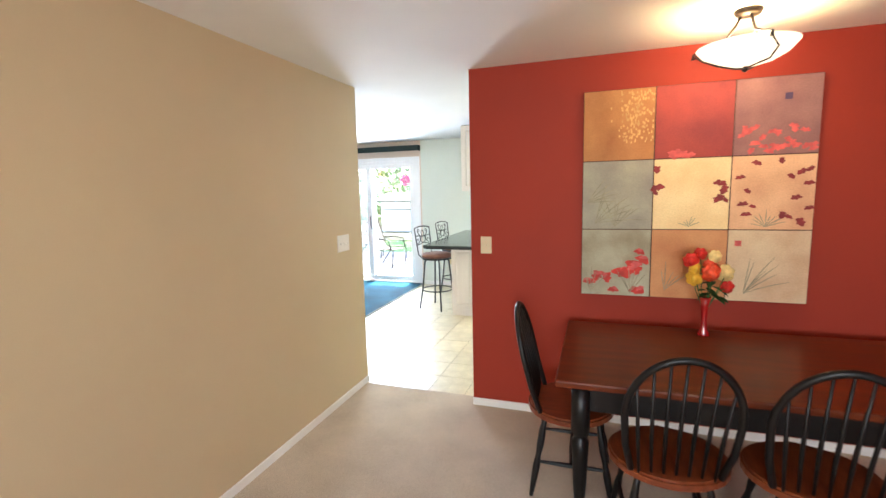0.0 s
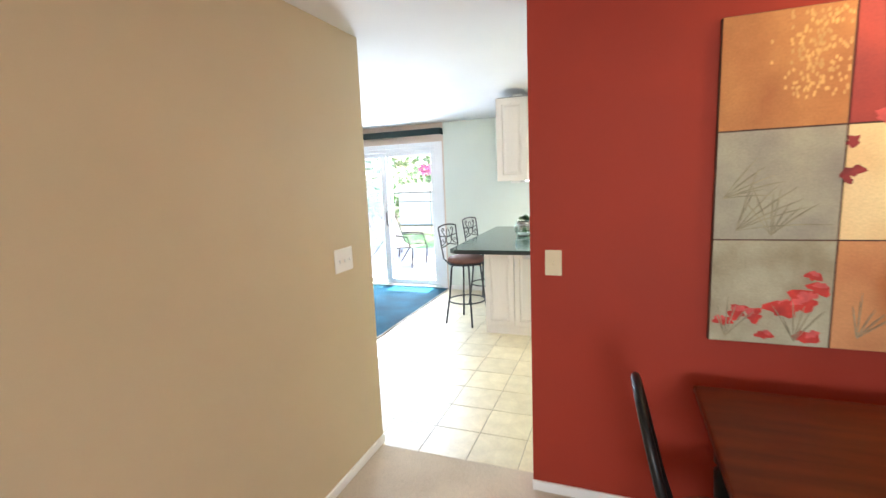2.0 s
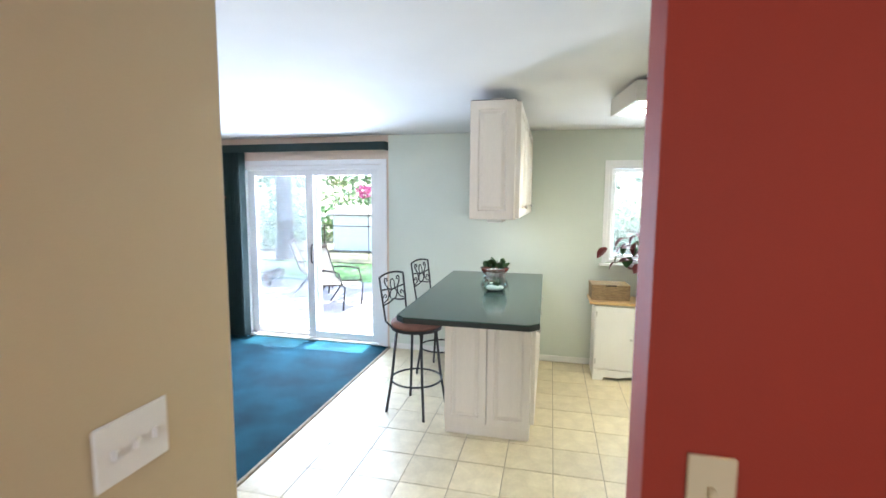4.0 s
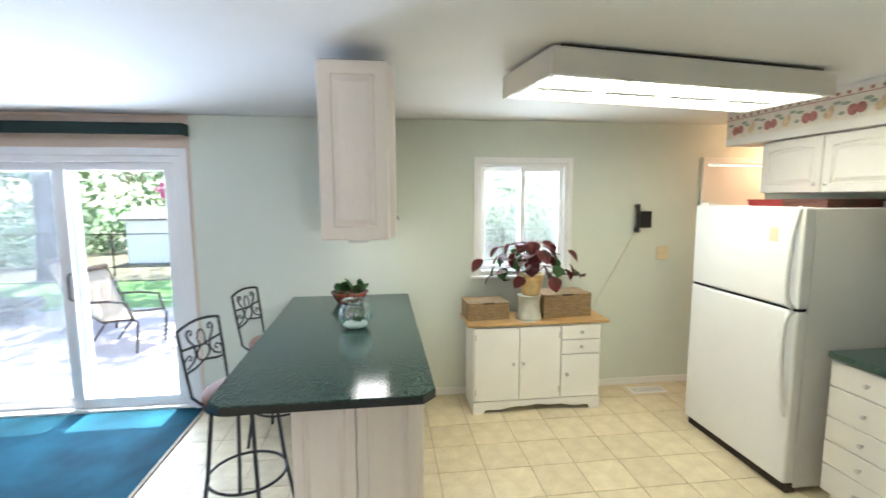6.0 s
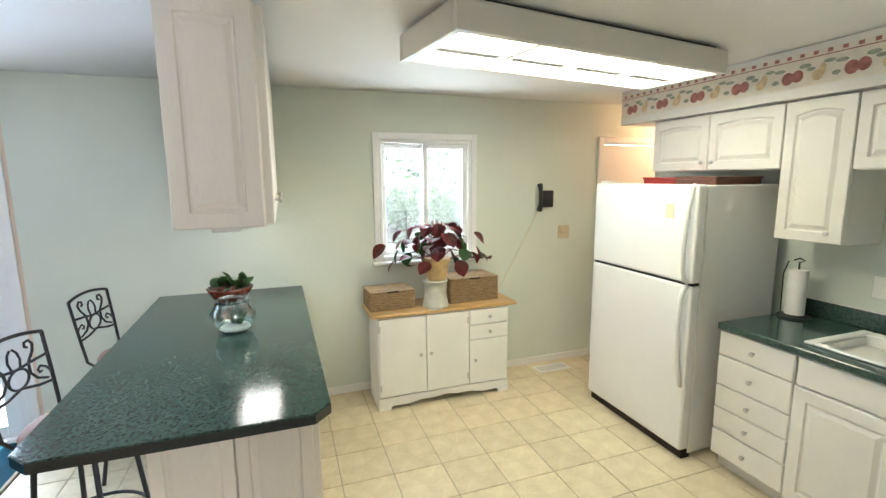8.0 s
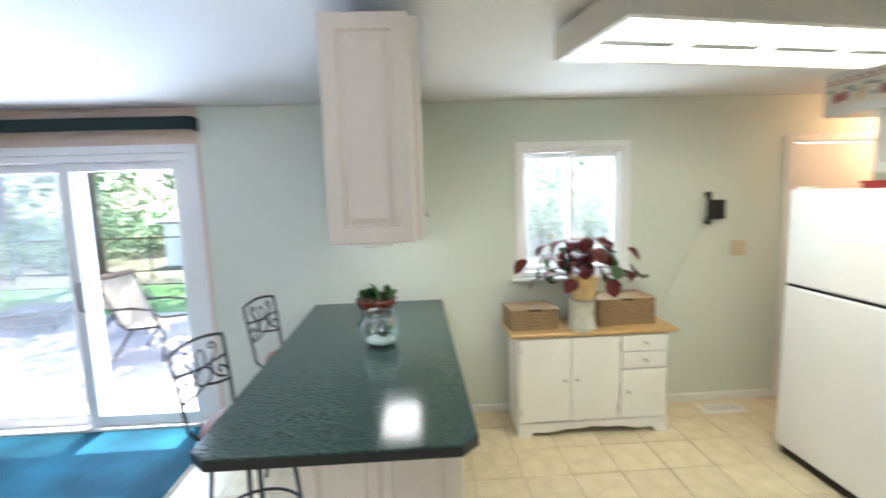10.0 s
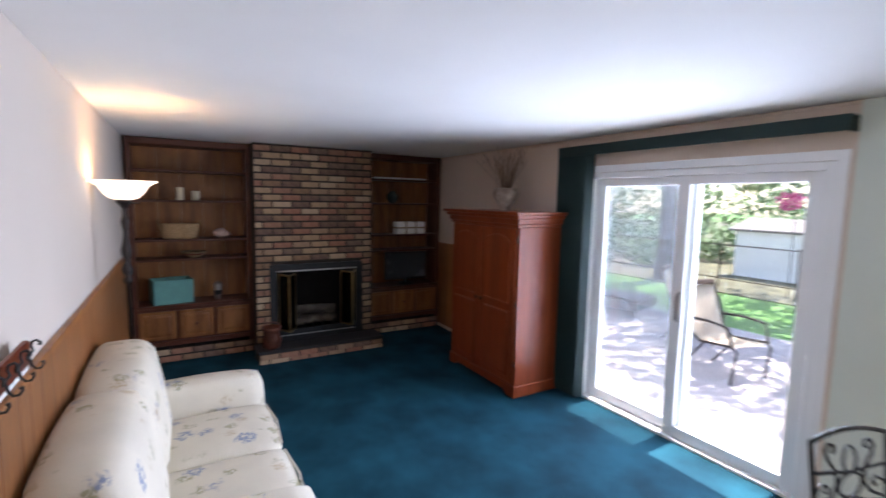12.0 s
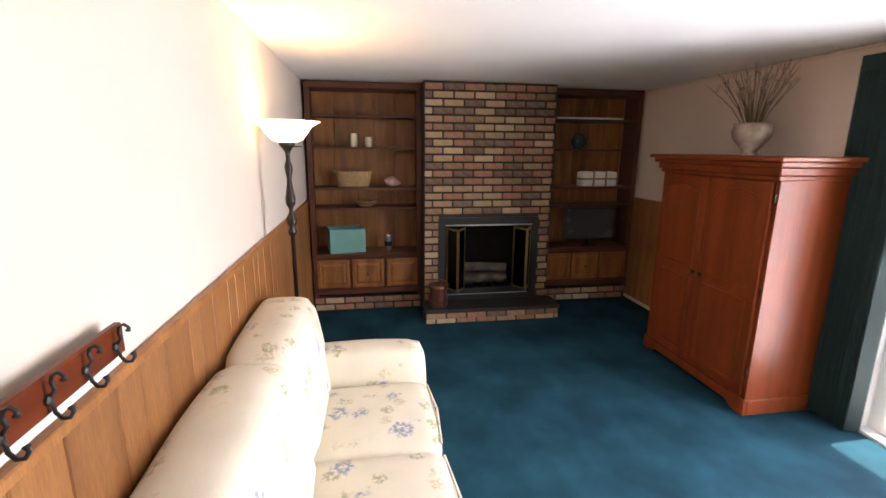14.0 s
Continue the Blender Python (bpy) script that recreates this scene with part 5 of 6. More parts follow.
def bookcase(name, y0, y1, label):
    b = thing(name, label, "bookcase", (XC, y0, 0.012))
    w = y1 - y0
    d = -0.32
    part("side", box(d, 0, 0, 0.028, 0.15, 2.405, 0.002), DARKWOOD, b)
    part("side", box(d, 0, w - 0.028, w, 0.15, 2.405, 0.002), DARKWOOD, b)
    for y, s in ((0.0, 1), (w, -1)):
        part("stile", box(0.001, 0.016, min(y, y + s * 0.05), max(y, y + s * 0.05), 0.15, 2.405, 0.003), DARKWOOD, b)
    part("crown", box(d, 0.022, -0.002, w + 0.002, 2.335, 2.402, 0.006), DARKWOOD, b)
    n = 5
    for k in range(n):
        part("back_board", box(d - 0.006, d, 0.03 + (w - 0.06) * k / n + 0.001, 0.03 + (w - 0.06) * (k + 1) / n - 0.001, 0.60, 2.34, 0.002), PANELWOOD, b)
    for z in (2.085, 1.765, 1.345, 1.135):
        part("shelf", box(d, 0.0, 0.028, w - 0.028, z - 0.022, z, 0.003), DARKWOOD, b)
    part("ledge", box(d, 0.035, 0.0, w, 0.612, 0.642, 0.005), DARKWOOD, b)
    part("cabinet_body", box(d, -0.002, 0.028, w - 0.028, 0.215, 0.612), DARKWOOD, b)
    for k in range(3):
        ww = (w - 0.06) / 3
        dr = part("cabinet_door", turned(panel_door(ww - 0.03, 0.31, 0.016, 0.03), pose(0.016, 0.045 + k * ww, 0.265, 0, 0, 90)), PANELWOOD, b)
        if k == 1:
            part("knob", knob(0.016, 0.03 + 1.5 * ww, 0.42, "+x", 0.016), DARKWOOD, dr)
    part("bottom_rail", box(d, 0.030, 0.0, w, 0.195, 0.245, 0.004), DARKWOOD, b)
    return b


bl = bookcase("bookcase", YF + 0.03, FY0 - 0.005, "dark-stained built-in bookcase with a few ornaments")
br = bookcase("bookcase", FY1 + 0.005, YP - 0.03, "dark-stained built-in bookcase with a small television")
for y0, y1 in ((YF + 0.03, FY0 - 0.005), (FY1 + 0.005, YP - 0.03)):
    structure("wall_brick_plinth", box(XC - 0.32, XC - 0.012, y0, y1, 0.0, 0.155), MORTAR, "low brick plinth under the bookcase")

# fireplace mass round its opening
OY0, OY1, OZ0, OZ1 = 5.965, 7.03, 0.16, 1.06
fm = box(-7.95, XF, FY0, OY0, 0, H)
box(-7.95, XF, OY1, FY1, 0, H, 0, fm)
box(-7.95, XF, OY0, OY1, OZ1, H, 0, fm)
box(-7.95, XF, OY0, OY1, 0, OZ0, 0, fm)
chimney = structure("wall_fireplace", fm, MORTAR, "multicoloured brick fireplace wall to the ceiling")
structure("wall_firebox", box(-7.948, -7.90, OY0, OY1, OZ0, OZ1), SOOT, "soot-black firebox back")
hearth = structure("floor_hearth", box(XF, -7.10, FY0 - 0.02, FY1 + 0.03, 0.012, 0.125), MORTAR, "raised brick hearth with dark slate top")
part("slab", box(XF, -7.085, FY0 - 0.03, FY1 + 0.04, 0.125, 0.155, 0.004), SLATE, hearth, "dark slate hearth slab")
fs = thing("fireplace_screen", "black and brass fireplace surround with open glass doors", "fireplace screen", (XF, (OY0 + OY1) / 2, 0.16))
hw2, hh = (OY1 - OY0) / 2 + 0.015, 0.90
fb2 = box(0, 0.03, -hw2, -hw2 + 0.085, 0, hh, 0.004)
box(0, 0.03, hw2 - 0.085, hw2, 0, hh, 0.004, fb2)
box(0, 0.03, -hw2 + 0.085, hw2 - 0.085, hh - 0.07, hh, 0.004, fb2)
box(0, 0.03, -hw2 + 0.085, hw2 - 0.085, 0, 0.13, 0.004, fb2)
part("surround", fb2, BLACKIRON, fs)
part("trim_bar", box(0.03, 0.042, -hw2 + 0.075, hw2 - 0.075, hh - 0.085, hh - 0.070, 0.003), STEEL, fs, "bright steel trim bar")
part("lower_grille", box(0.03, 0.036, -hw2 + 0.10, hw2 - 0.10, 0.06, 0.07), STEEL, fs)
for sy in (-1, 1):
    for k, (ya, yb2, rot) in enumerate(((0.0, 0.19, 62), (0.0, 0.19, -58))):
        hy = sy * (hw2 - 0.09) if k == 0 else sy * (hw2 - 0.09 - 0.19 * math.cos(radians(62)))
        hx = 0.03 if k == 0 else 0.03 + 0.19 * math.sin(radians(62))
        db = box(0, 0.19, -0.006, 0.006, 0, 0.018)
        box(0, 0.19, -0.006, 0.006, 0.642, 0.66, 0, db)
        box(0, 0.018, -0.006, 0.006, 0.018, 0.642, 0, db)
        box(0.172, 0.19, -0.006, 0.006, 0.018, 0.642, 0, db)
        base_ang = -90 * sy
        m = pose(hx, hy, 0.14, 0, 0, base_ang + sy * (62 if k == 0 else -58))
        f = part("folding_door", turned(db, m), BRASS, fs, "folding door with brass frame")
        part("pane", turned(box(0.018, 0.172, -0.002, 0.002, 0.018, 0.642), m), FIREGLASS, f)
lg = thing("log_grate", "charred logs on a black iron grate", "fire grate", (-7.70, 6.50, 0.16))
for i in range(5):
    part("bar", tube([(-0.12, -0.24 + i * 0.12, 0.10), (0.13, -0.24 + i * 0.12, 0.08), (0.15, -0.24 + i * 0.12, 0.16)], 0.010, 6), BLACKIRON, lg)
    part("grate_leg", tube([(0.0, -0.24 + i * 0.12, 0.0), (0.0, -0.24 + i * 0.12, 0.09)], 0.009, 6), BLACKIRON, lg)
LOG = material("pale_ash_log", (0.24, 0.20, 0.16), 0.95, second=(0.06, 0.05, 0.04), scale=7, grain=0.3, bump=0.6)
for x, z, a in ((-0.05, 0.16, 4), (0.06, 0.15, -6), (0.0, 0.27, 10)):
    part("log", tube([(x - 0.28 * math.sin(radians(a)), -0.28, z), (x, 0.0, z + 0.012), (x + 0.28 * math.sin(radians(a)), 0.28, z)], 0.055, 10), LOG, lg, smooth=True)
bk = thing("copper_bucket", "small dark copper bucket on the hearth", "bucket", (-7.22, 5.93, 0.155))
part("body", lathe([(0.085, 0), (0.095, 0.02), (0.10, 0.10), (0.085, 0.16), (0.095, 0.20), (0.11, 0.235), (0.10, 0.235), (0.08, 0.16), (0.0, 0.02)], 24), COPPER, bk, smooth=True)
part("bail", tube([(0, 0.105 * math.cos(radians(a)), 0.22 + 0.07 * math.sin(radians(a))) for a in range(0, 181, 20)], 0.004, 6), COPPER, bk)

# ornaments on the shelves; shelf tops sit 0.012 above their own heights
def candle(y, h):
    c = thing("candle", "ivory pillar candle on a shelf", "candle", (XC - 0.14, y, 1.777))
    part("wax", lathe([(0.036, 0), (0.038, 0.004), (0.038, h - 0.006), (0.034, h), (0.012, h - 0.004), (0.0, h - 0.006)], 20), WAX, c, smooth=True)
    part("wick", tube([(0, 0, h - 0.008), (0.002, 0, h + 0.012)], 0.0015, 5), SOOT, c)


candle(5.10, 0.14)
candle(5.25, 0.105)
bs = thing("woven_basket", "oval tan woven basket with small handles", "basket", (XC - 0.15, 5.08, 1.357))
part("weave", lathe([(0.15, 0), (0.165, 0.03), (0.19, 0.15), (0.195, 0.165), (0.18, 0.165), (0.15, 0.02), (0.0, 0.012)], 28, sx=0.62, sy=1.05), material("tan_straw", (0.45, 0.30, 0.15), 0.85, second=(0.28, 0.17, 0.08), scale=45, grain=0.3, bump=0.8), bs)
for s in (-1, 1):
    part("handle", tube([(-0.04, s * 0.197, 0.15), (-0.02, s * 0.205, 0.20), (0.02, s * 0.205, 0.20), (0.04, s * 0.197, 0.15)], 0.006, 6), WICKER, bs)
sh = thing("seashell", "large pink-brown seashell on a shelf", "seashell", (XC - 0.14, 5.50, 1.357))
part("shell", turned(lathe([(0.0, -0.11), (0.02, -0.08), (0.045, -0.03), (0.062, 0.01), (0.05, 0.035), (0.042, 0.045), (0.046, 0.055), (0.03, 0.07), (0.02, 0.078), (0.022, 0.084), (0.0, 0.10)], 14), pose(0, 0, 0.052, 78, 0, 20)), SHELL, sh, smooth=True)
ds = thing("shallow_basket", "shallow striped woven bowl on a shelf", "bowl", (XC - 0.13, 5.21, 1.147))
part("weave", lathe([(0.06, 0), (0.08, 0.012), (0.125, 0.06), (0.13, 0.066), (0.118, 0.062), (0.07, 0.016), (0.0, 0.01)], 24), WICKER, ds)
part("band", lathe([(0.100, 0.030), (0.108, 0.036), (0.112, 0.046), (0.104, 0.046)], 24), TERRACOTTA, ds)
tbx = thing("storage_bin", "teal fabric storage bin on the bookcase ledge", "storage bin", (XC - 0.15, 4.98, 0.654), 12)
bm = box(-0.13, 0.13, -0.19, 0.19, 0.0, 0.008)
for x0, x1, y0, y1 in ((-0.13, 0.13, -0.19, -0.182), (-0.13, 0.13, 0.182, 0.19), (-0.13, -0.122, -0.182, 0.182), (0.122, 0.13, -0.182, 0.182)):
    box(x0, x1, y0, y1, 0.008, 0.26, 0.002, bm)
part("walls", bm, TEALFAB, tbx)
cp = thing("steel_tumbler", "brushed steel tumbler on the bookcase ledge", "tumbler", (XC - 0.12, 5.44, 0.654))
part("body", lathe([(0.030, 0), (0.034, 0.01), (0.042, 0.16), (0.044, 0.17), (0.034, 0.185), (0.012, 0.19), (0.010, 0.205), (0.0, 0.205)], 20), STEEL, cp, smooth=True)
part("grip", lathe([(0.037, 0.05), (0.041, 0.055), (0.044, 0.10), (0.041, 0.105)], 20), BLACKPLASTIC, cp)
tv = thing("television", "small black flat television on the bookcase ledge", "television", (XC - 0.14, 7.83, 0.654), -6)
part("bezel", box(-0.02, 0.015, -0.31, 0.31, 0.06, 0.45, 0.008), BLACKPLASTIC, tv)
part("screen", box(0.0145, 0.0175, -0.285, 0.285, 0.09, 0.43), SCREEN, tv)
part("stand", lathe([(0.11, 0), (0.11, 0.008), (0.03, 0.02), (0.025, 0.07)], 24), BLACKPLASTIC, tv)
pl = thing("gift_box", "white box tied with tan bands on a shelf", "box", (XC - 0.13, 7.87, 1.357))
part("box_body", box(-0.08, 0.08, -0.215, 0.215, 0, 0.165, 0.02), PAPER, pl)
for y in (-0.075, 0.075):
    part("band", box(-0.083, 0.083, y - 0.012, y + 0.012, -0.0, 0.168, 0.004), WICKER, pl)
part("band", box(-0.083, 0.083, -0.218, 0.218, 0.075, 0.095, 0.004), WICKER, pl)
pv = thing("ginger_jar", "small dark blue-green glazed jar on a shelf", "jar", (XC - 0.14, 7.62, 1.777))
part("body", lathe([(0.045, 0), (0.06, 0.02), (0.085, 0.07), (0.075, 0.12), (0.045, 0.14), (0.05, 0.15), (0.03, 0.165), (0.0, 0.17)], 24), material("dark_teal_glaze", (0.03, 0.05, 0.05), 0.2, vary=0.4, scale=20), pv, smooth=True)
wr = thing("wrapped_tube", "long white rolled paper tube on a shelf", "paper roll", (XC - 0.03, 7.69, 2.108))
part("roll", tube([(0, -0.39, 0.0), (0, 0.39, 0.0)], 0.011, 10), PAPER, wr)

# armoire
ar = thing("armoire", "cherry-stained armoire with two arched-panel doors", "armoire", (-5.16, 7.72, 0.012))
W, D, AH = 1.13, 0.56, 1.73
part("carcass", box(-W, 0, 0.0, D, 0.09, 1.60, 0.003), ARMWOOD, ar)
sk = [(-W - 0.01, 0.11), (-W - 0.01, 0.0), (-W + 0.10, 0.0), (-W + 0.15, 0.045), (-0.15, 0.045), (-0.10, 0.0), (0.015, 0.0), (0.015, 0.11)]
part("plinth", turned(prism(sk, 0, 0.022, bevel=0.004), pose(0, 0.004, 0, 90, 0, 0)), ARMWOOD, ar)
part("plinth", box(0.0005, 0.018, 0.004, D, 0.0, 0.11, 0.005), ARMWOOD, ar)
for z0, z1, o in ((1.585, 1.615, 0.012), (1.615, 1.665, 0.028), (1.665, 1.70, 0.055), (1.70, 1.73, 0.085)):
    part("cornice", box(-W - o, o, -o - 0.015, D, z0, z1, 0.006), ARMWOOD, ar)
for k in range(2):
    x0 = -W + 0.03 + k * (W / 2 - 0.025)
    wd = W / 2 - 0.035
    dr = part("door", box(x0, x0 + wd, -0.022, -0.001, 0.13, 1.575, 0.004), ARMWOOD, ar)
    for z0, z1, arch in ((0.20, 0.80, 0), (0.88, 1.42, 1)):
        pts = [(x0 + 0.07, z0), (x0 + wd - 0.07, z0), (x0 + wd - 0.07, z1)]
        if arch:
            pts += [(x0 + wd / 2 + (wd / 2 - 0.07) * math.cos(radians(a)), z1 + 0.085 * math.sin(radians(a))) for a in range(15, 166, 15)]
        pts += [(x0 + 0.07, z1)]
        part("raised_panel", turned(prism(pts, 0, 0.010, bevel=0.009), pose(0, -0.022, 0, 90, 0, 0)), ARMWOOD, dr)
        part("moulding", tube([(x, -0.024, z) for x, z in pts] + [(pts[0][0], -0.024, pts[0][1])], 0.011, 8), ARMWOOD, dr)
    kx = x0 + (wd - 0.035 if k == 0 else 0.035)
    part("knob", knob(kx, -0.022, 0.85, "y", 0.018), DARKMETAL, dr)
for z in (0.30, 0.85, 1.45):
    part("hinge", box(-0.004, 0.004, -0.026, -0.012, z, z + 0.05, 0.002), DARKMETAL, ar)

ur = thing("urn_with_twigs", "mottled cream urn with dried twigs", "urn", (-5.72, 7.98, 1.742))
part("urn", lathe([(0.055, 0), (0.058, 0.012), (0.045, 0.025), (0.075, 0.06), (0.12, 0.12), (0.132, 0.17), (0.118, 0.205), (0.122, 0.225), (0.112, 0.225), (0.10, 0.20), (0.0, 0.15)], 32), URN, ur, smooth=True)
rt = random.Random(5)
for i in range(46):
    a = rt.uniform(0, 2 * math.pi)
    out_r = rt.uniform(0.06, 0.36) * (1.6 if i % 13 == 0 else 1)
    hgt = rt.uniform(0.30, 0.52) - 0.15 * out_r
    if i % 13 == 0:
        hgt *= 0.85
    dx, dy = math.cos(a) * out_r, math.sin(a) * out_r * 0.5
    pts = [(dx * 0.15, dy * 0.15, 0.18), (dx * 0.45 + rt.uniform(-0.01, 0.01), dy * 0.45, 0.18 + hgt * 0.45), (dx * 0.8, dy * 0.8, 0.18 + hgt * 0.8), (dx * 1.05, dy * 1.0, 0.18 + hgt)]
    tw1 = part("twig", tube(pts, 0.003, 5, radii=[0.0035, 0.003, 0.002, 0.001]), TWIG, ur)
    for q in range(2):
        p = Vector(pts[2])
        part("sprig", tube([p, p + Vector((rt.uniform(-0.05, 0.05), rt.uniform(-0.03, 0.03), rt.uniform(0.03, 0.08)))], 0.0014, 4), TWIG, tw1)


# sofa: back along the panelled wall, seat towards +y
def cushion(x0, x1, y0, y1, z0, z1, puff):
    """A padded block with a rounded, crowned skin."""
    bm = box(x0, x1, y0, y1, z0, z1)
    bmesh.ops.subdivide_edges(bm, edges=bm.edges[:], cuts=7, use_grid_fill=True)
    cx, cy, cz = (x0 + x1) / 2, (y0 + y1) / 2, (z0 + z1) / 2
    hx, hy, hz = (x1 - x0) / 2, (y1 - y0) / 2, (z1 - z0) / 2
    r = min(hx, hy, hz, puff)
    for v in bm.verts:
        p = Vector((v.co.x - cx, v.co.y - cy, v.co.z - cz))
        q = Vector((max(-hx + r, min(hx - r, p.x)), max(-hy + r, min(hy - r, p.y)), max(-hz + r, min(hz - r, p.z))))
        d = p - q
        if d.length > 1e-6:
            d = d.normalized() * r
        u, w, s = q.x / hx, q.y / hy, q.z / hz
        bulge = 0.018 * noise.noise(Vector((p.x * 3, p.y * 3, p.z * 3 + cx)))
        p2 = q + d
        p2.z += (0.03 * (1 - u * u) * (1 - w * w) if p.z > 0 else 0) + bulge * 0.4
        p2.y += 0.02 * (1 - u * u) * (1 - s * s) * (1 if p.y > 0 else 0)
        v.co = p2 + Vector((cx, cy, cz))
    return bm


sf = thing("sofa", "cream loveseat upholstered in a blue floral print", "sofa", (-4.53, YF + 0.035, 0.012))
L0, L1 = -0.87, 0.88
part("base", cushion(L0 + 0.01, L1 - 0.01, 0.06, 0.86, 0.04, 0.30, 0.04), FLORAL, sf, smooth=True)
part("arm", cushion(L0, L0 + 0.24, 0.12, 0.90, 0.05, 0.605, 0.07), FLORAL, sf, smooth=True)
part("arm", cushion(L1 - 0.24, L1, 0.12, 0.90, 0.05, 0.605, 0.07), FLORAL, sf, smooth=True)
for x0, x1 in ((L0 + 0.02, 0.0), (0.0, L1 - 0.02)):
    b = cushion(x0 - 0.03, x1 + 0.03, 0.06, 0.37, 0.28, 0.92, 0.10)
    for v in b.verts:
        v.co.y = max(-0.015, v.co.y - 0.16 * (v.co.z - 0.30))
    part("back_cushion", b, FLORAL, sf, smooth=True)
part("back_frame", cushion(L0 + 0.05, L1 - 0.05, 0.0, 0.14, 0.05, 0.80, 0.06), FLORAL, sf, smooth=True)
for x0, x1 in ((L0 + 0.245, 0.004), (0.008, L1 - 0.245)):
    part("seat_cushion", cushion(x0, x1, 0.27, 0.905, 0.27, 0.44, 0.05), FLORAL, sf, smooth=True)
    part("piping", tube([(x0 + 0.04, 0.905, 0.425), ((x0 + x1) / 2, 0.925, 0.435), (x1 - 0.04, 0.905, 0.425)], 0.006, 6), FLORAL, sf)
for x in (L0 + 0.08, L1 - 0.08):
    for y in (0.14, 0.82):
        part("foot", lathe([(0.022, 0), (0.03, 0.05)], 12, (x, y, 0)), DARKWOOD, sf)

# coat rack above the panelling
cr = thing("coat_rack", "red-brown wooden coat rack with black iron hooks", "coat rack", (-3.50, YF + 0.031, 1.26))
part("board", box(-0.345, 0.345, 0, 0.020, 0.035, 0.11, 0.004), CHERRY, cr)
part("backing_strip", box(-0.345, 0.345, 0.0, 0.012, 0.012, 0.030, 0.002), WHITE, cr, "white strip under the board")
for i in range(6):
    x = -0.30 + 0.115 * i
    upper = [(0.02, 0.066), (0.028, 0.073), (0.036, 0.086), (0.032, 0.101), (0.035, 0.114), (0.046, 0.119), (0.055, 0.111), (0.053, 0.103)]
    lower = [(0.02, 0.066), (0.028, 0.056), (0.030, 0.040), (0.040, 0.027), (0.053, 0.028), (0.060, 0.040), (0.057, 0.050)]
    for bend in (upper, lower):
        part("hook", tube([(x, y, z) for y, z in bend], 0.005, 8, radii=[0.005] + [0.004] * (len(bend) - 2) + [0.0065]), BLACKIRON, cr, smooth=True)
    part("rosette", turned(lathe([(0.011, 0), (0.010, 0.006), (0.005, 0.009)], 12), pose(x, 0.02, 0.066, -90, 0, 0)), BLACKIRON, cr)


# ---- outdoors ----
structure("ground", box(-60, 50, 8.462, 110, -0.30, -0.14), LAWN, "mown green lawn")
structure("patio", box(-10.5, 3.5, 8.463, 12.6, -0.16, -0.09), CONCRETE, "pale concrete patio")
# out-of-view roof edge, added to shorten the sun patch on the carpet
structure("eave", box(-8.3, 3.0, 8.462, 9.02, 2.40, 2.52), SIDING, "white overhang, unseen, added to cut off the sun at the patio door")
bed = structure("planting_bed", box(-40, 20, 15.6, 60, -0.14, -0.115), material("ground_cover", (0.085, 0.085, 0.05), 0.95, vary=0.35, scale=2, grain=0.3, grain_scale=20), "shaded bed of low ground cover under the trees")


def leaf_cloud(bm, centre, radii, n, size, rnd):
    """Loose leaves scattered in and over a lumpy volume."""
    for _ in range(n):
        d = Vector((rnd.gauss(0, 1), rnd.gauss(0, 1), rnd.gauss(0, 1))).normalized() * rnd.random() ** 0.4
        p = Vector((centre[0] + d.x * radii[0], centre[1] + d.y * radii[1], centre[2] + d.z * radii[2]))
        a = Vector((rnd.gauss(0, 1), rnd.gauss(0, 1), rnd.gauss(0, 0.6))).normalized() * size * rnd.uniform(0.6, 1.3)
        b = a.orthogonal().normalized() * size * rnd.uniform(0.3, 0.6)
        bm.faces.new([bm.verts.new(q) for q in (p - a, p + b, p + a, p - b)])


def tree(at, height, girth, crown_r, n, label, seed):
    rnd2 = random.Random(seed)
    t = thing("tree", label, "tree", (at[0], at[1], -0.15))
    pts = [(0.03 * math.sin(k), 0.03 * math.cos(k * 1.7), height * k / 8) for k in range(9)]
    part("trunk", tube([(0, 0, -0.05)] + pts[1:], girth, 14, radii=[girth * (1.25, 1.0, 0.95, 0.9, 0.82, 0.7, 0.55, 0.4, 0.2)[k] for k in range(9)]), BARK, t, smooth=True)
    crown = bmesh.new()
    for k in range(9):
        a = rnd2.uniform(0, 2 * math.pi)
        z0 = height * rnd2.uniform(0.38, 0.8)
        tip = Vector((math.cos(a) * crown_r * 0.75, math.sin(a) * crown_r * 0.75, z0 + rnd2.uniform(-0.2, 1.2)))
        part("limb", tube([(0, 0, z0 - 0.5), tuple(tip * 0.5 + Vector((0, 0, z0 * 0.5 + 0.1))), tuple(tip)], 0.1, 7, radii=[girth * 0.4, girth * 0.25, girth * 0.06]), BARK, t)
        leaf_cloud(crown, tip, (crown_r * 0.55, crown_r * 0.55, crown_r * 0.36), n // 9, 0.16, rnd2)
    part("crown", crown, TREELEAF, t, "loose green foliage")
    return t


shade = tree((-9.3, 16.1), 9.5, 0.24, 4.2, 3600, "large shade tree with a tall grey-brown trunk", 1)
# foliage and limbs above the view, added to put the patio in shade
spread = bmesh.new()
rs = random.Random(21)
for k in range(34):
    c = (rs.uniform(-1.5, 8.5), rs.uniform(-3.4, 1.5), rs.uniform(6.6, 8.6))
    leaf_cloud(spread, c, (1.3, 1.1, 0.6), 190, 0.15, rs)
part("overhang", spread, TREELEAF, shade, "high unseen foliage, added to shade the patio")
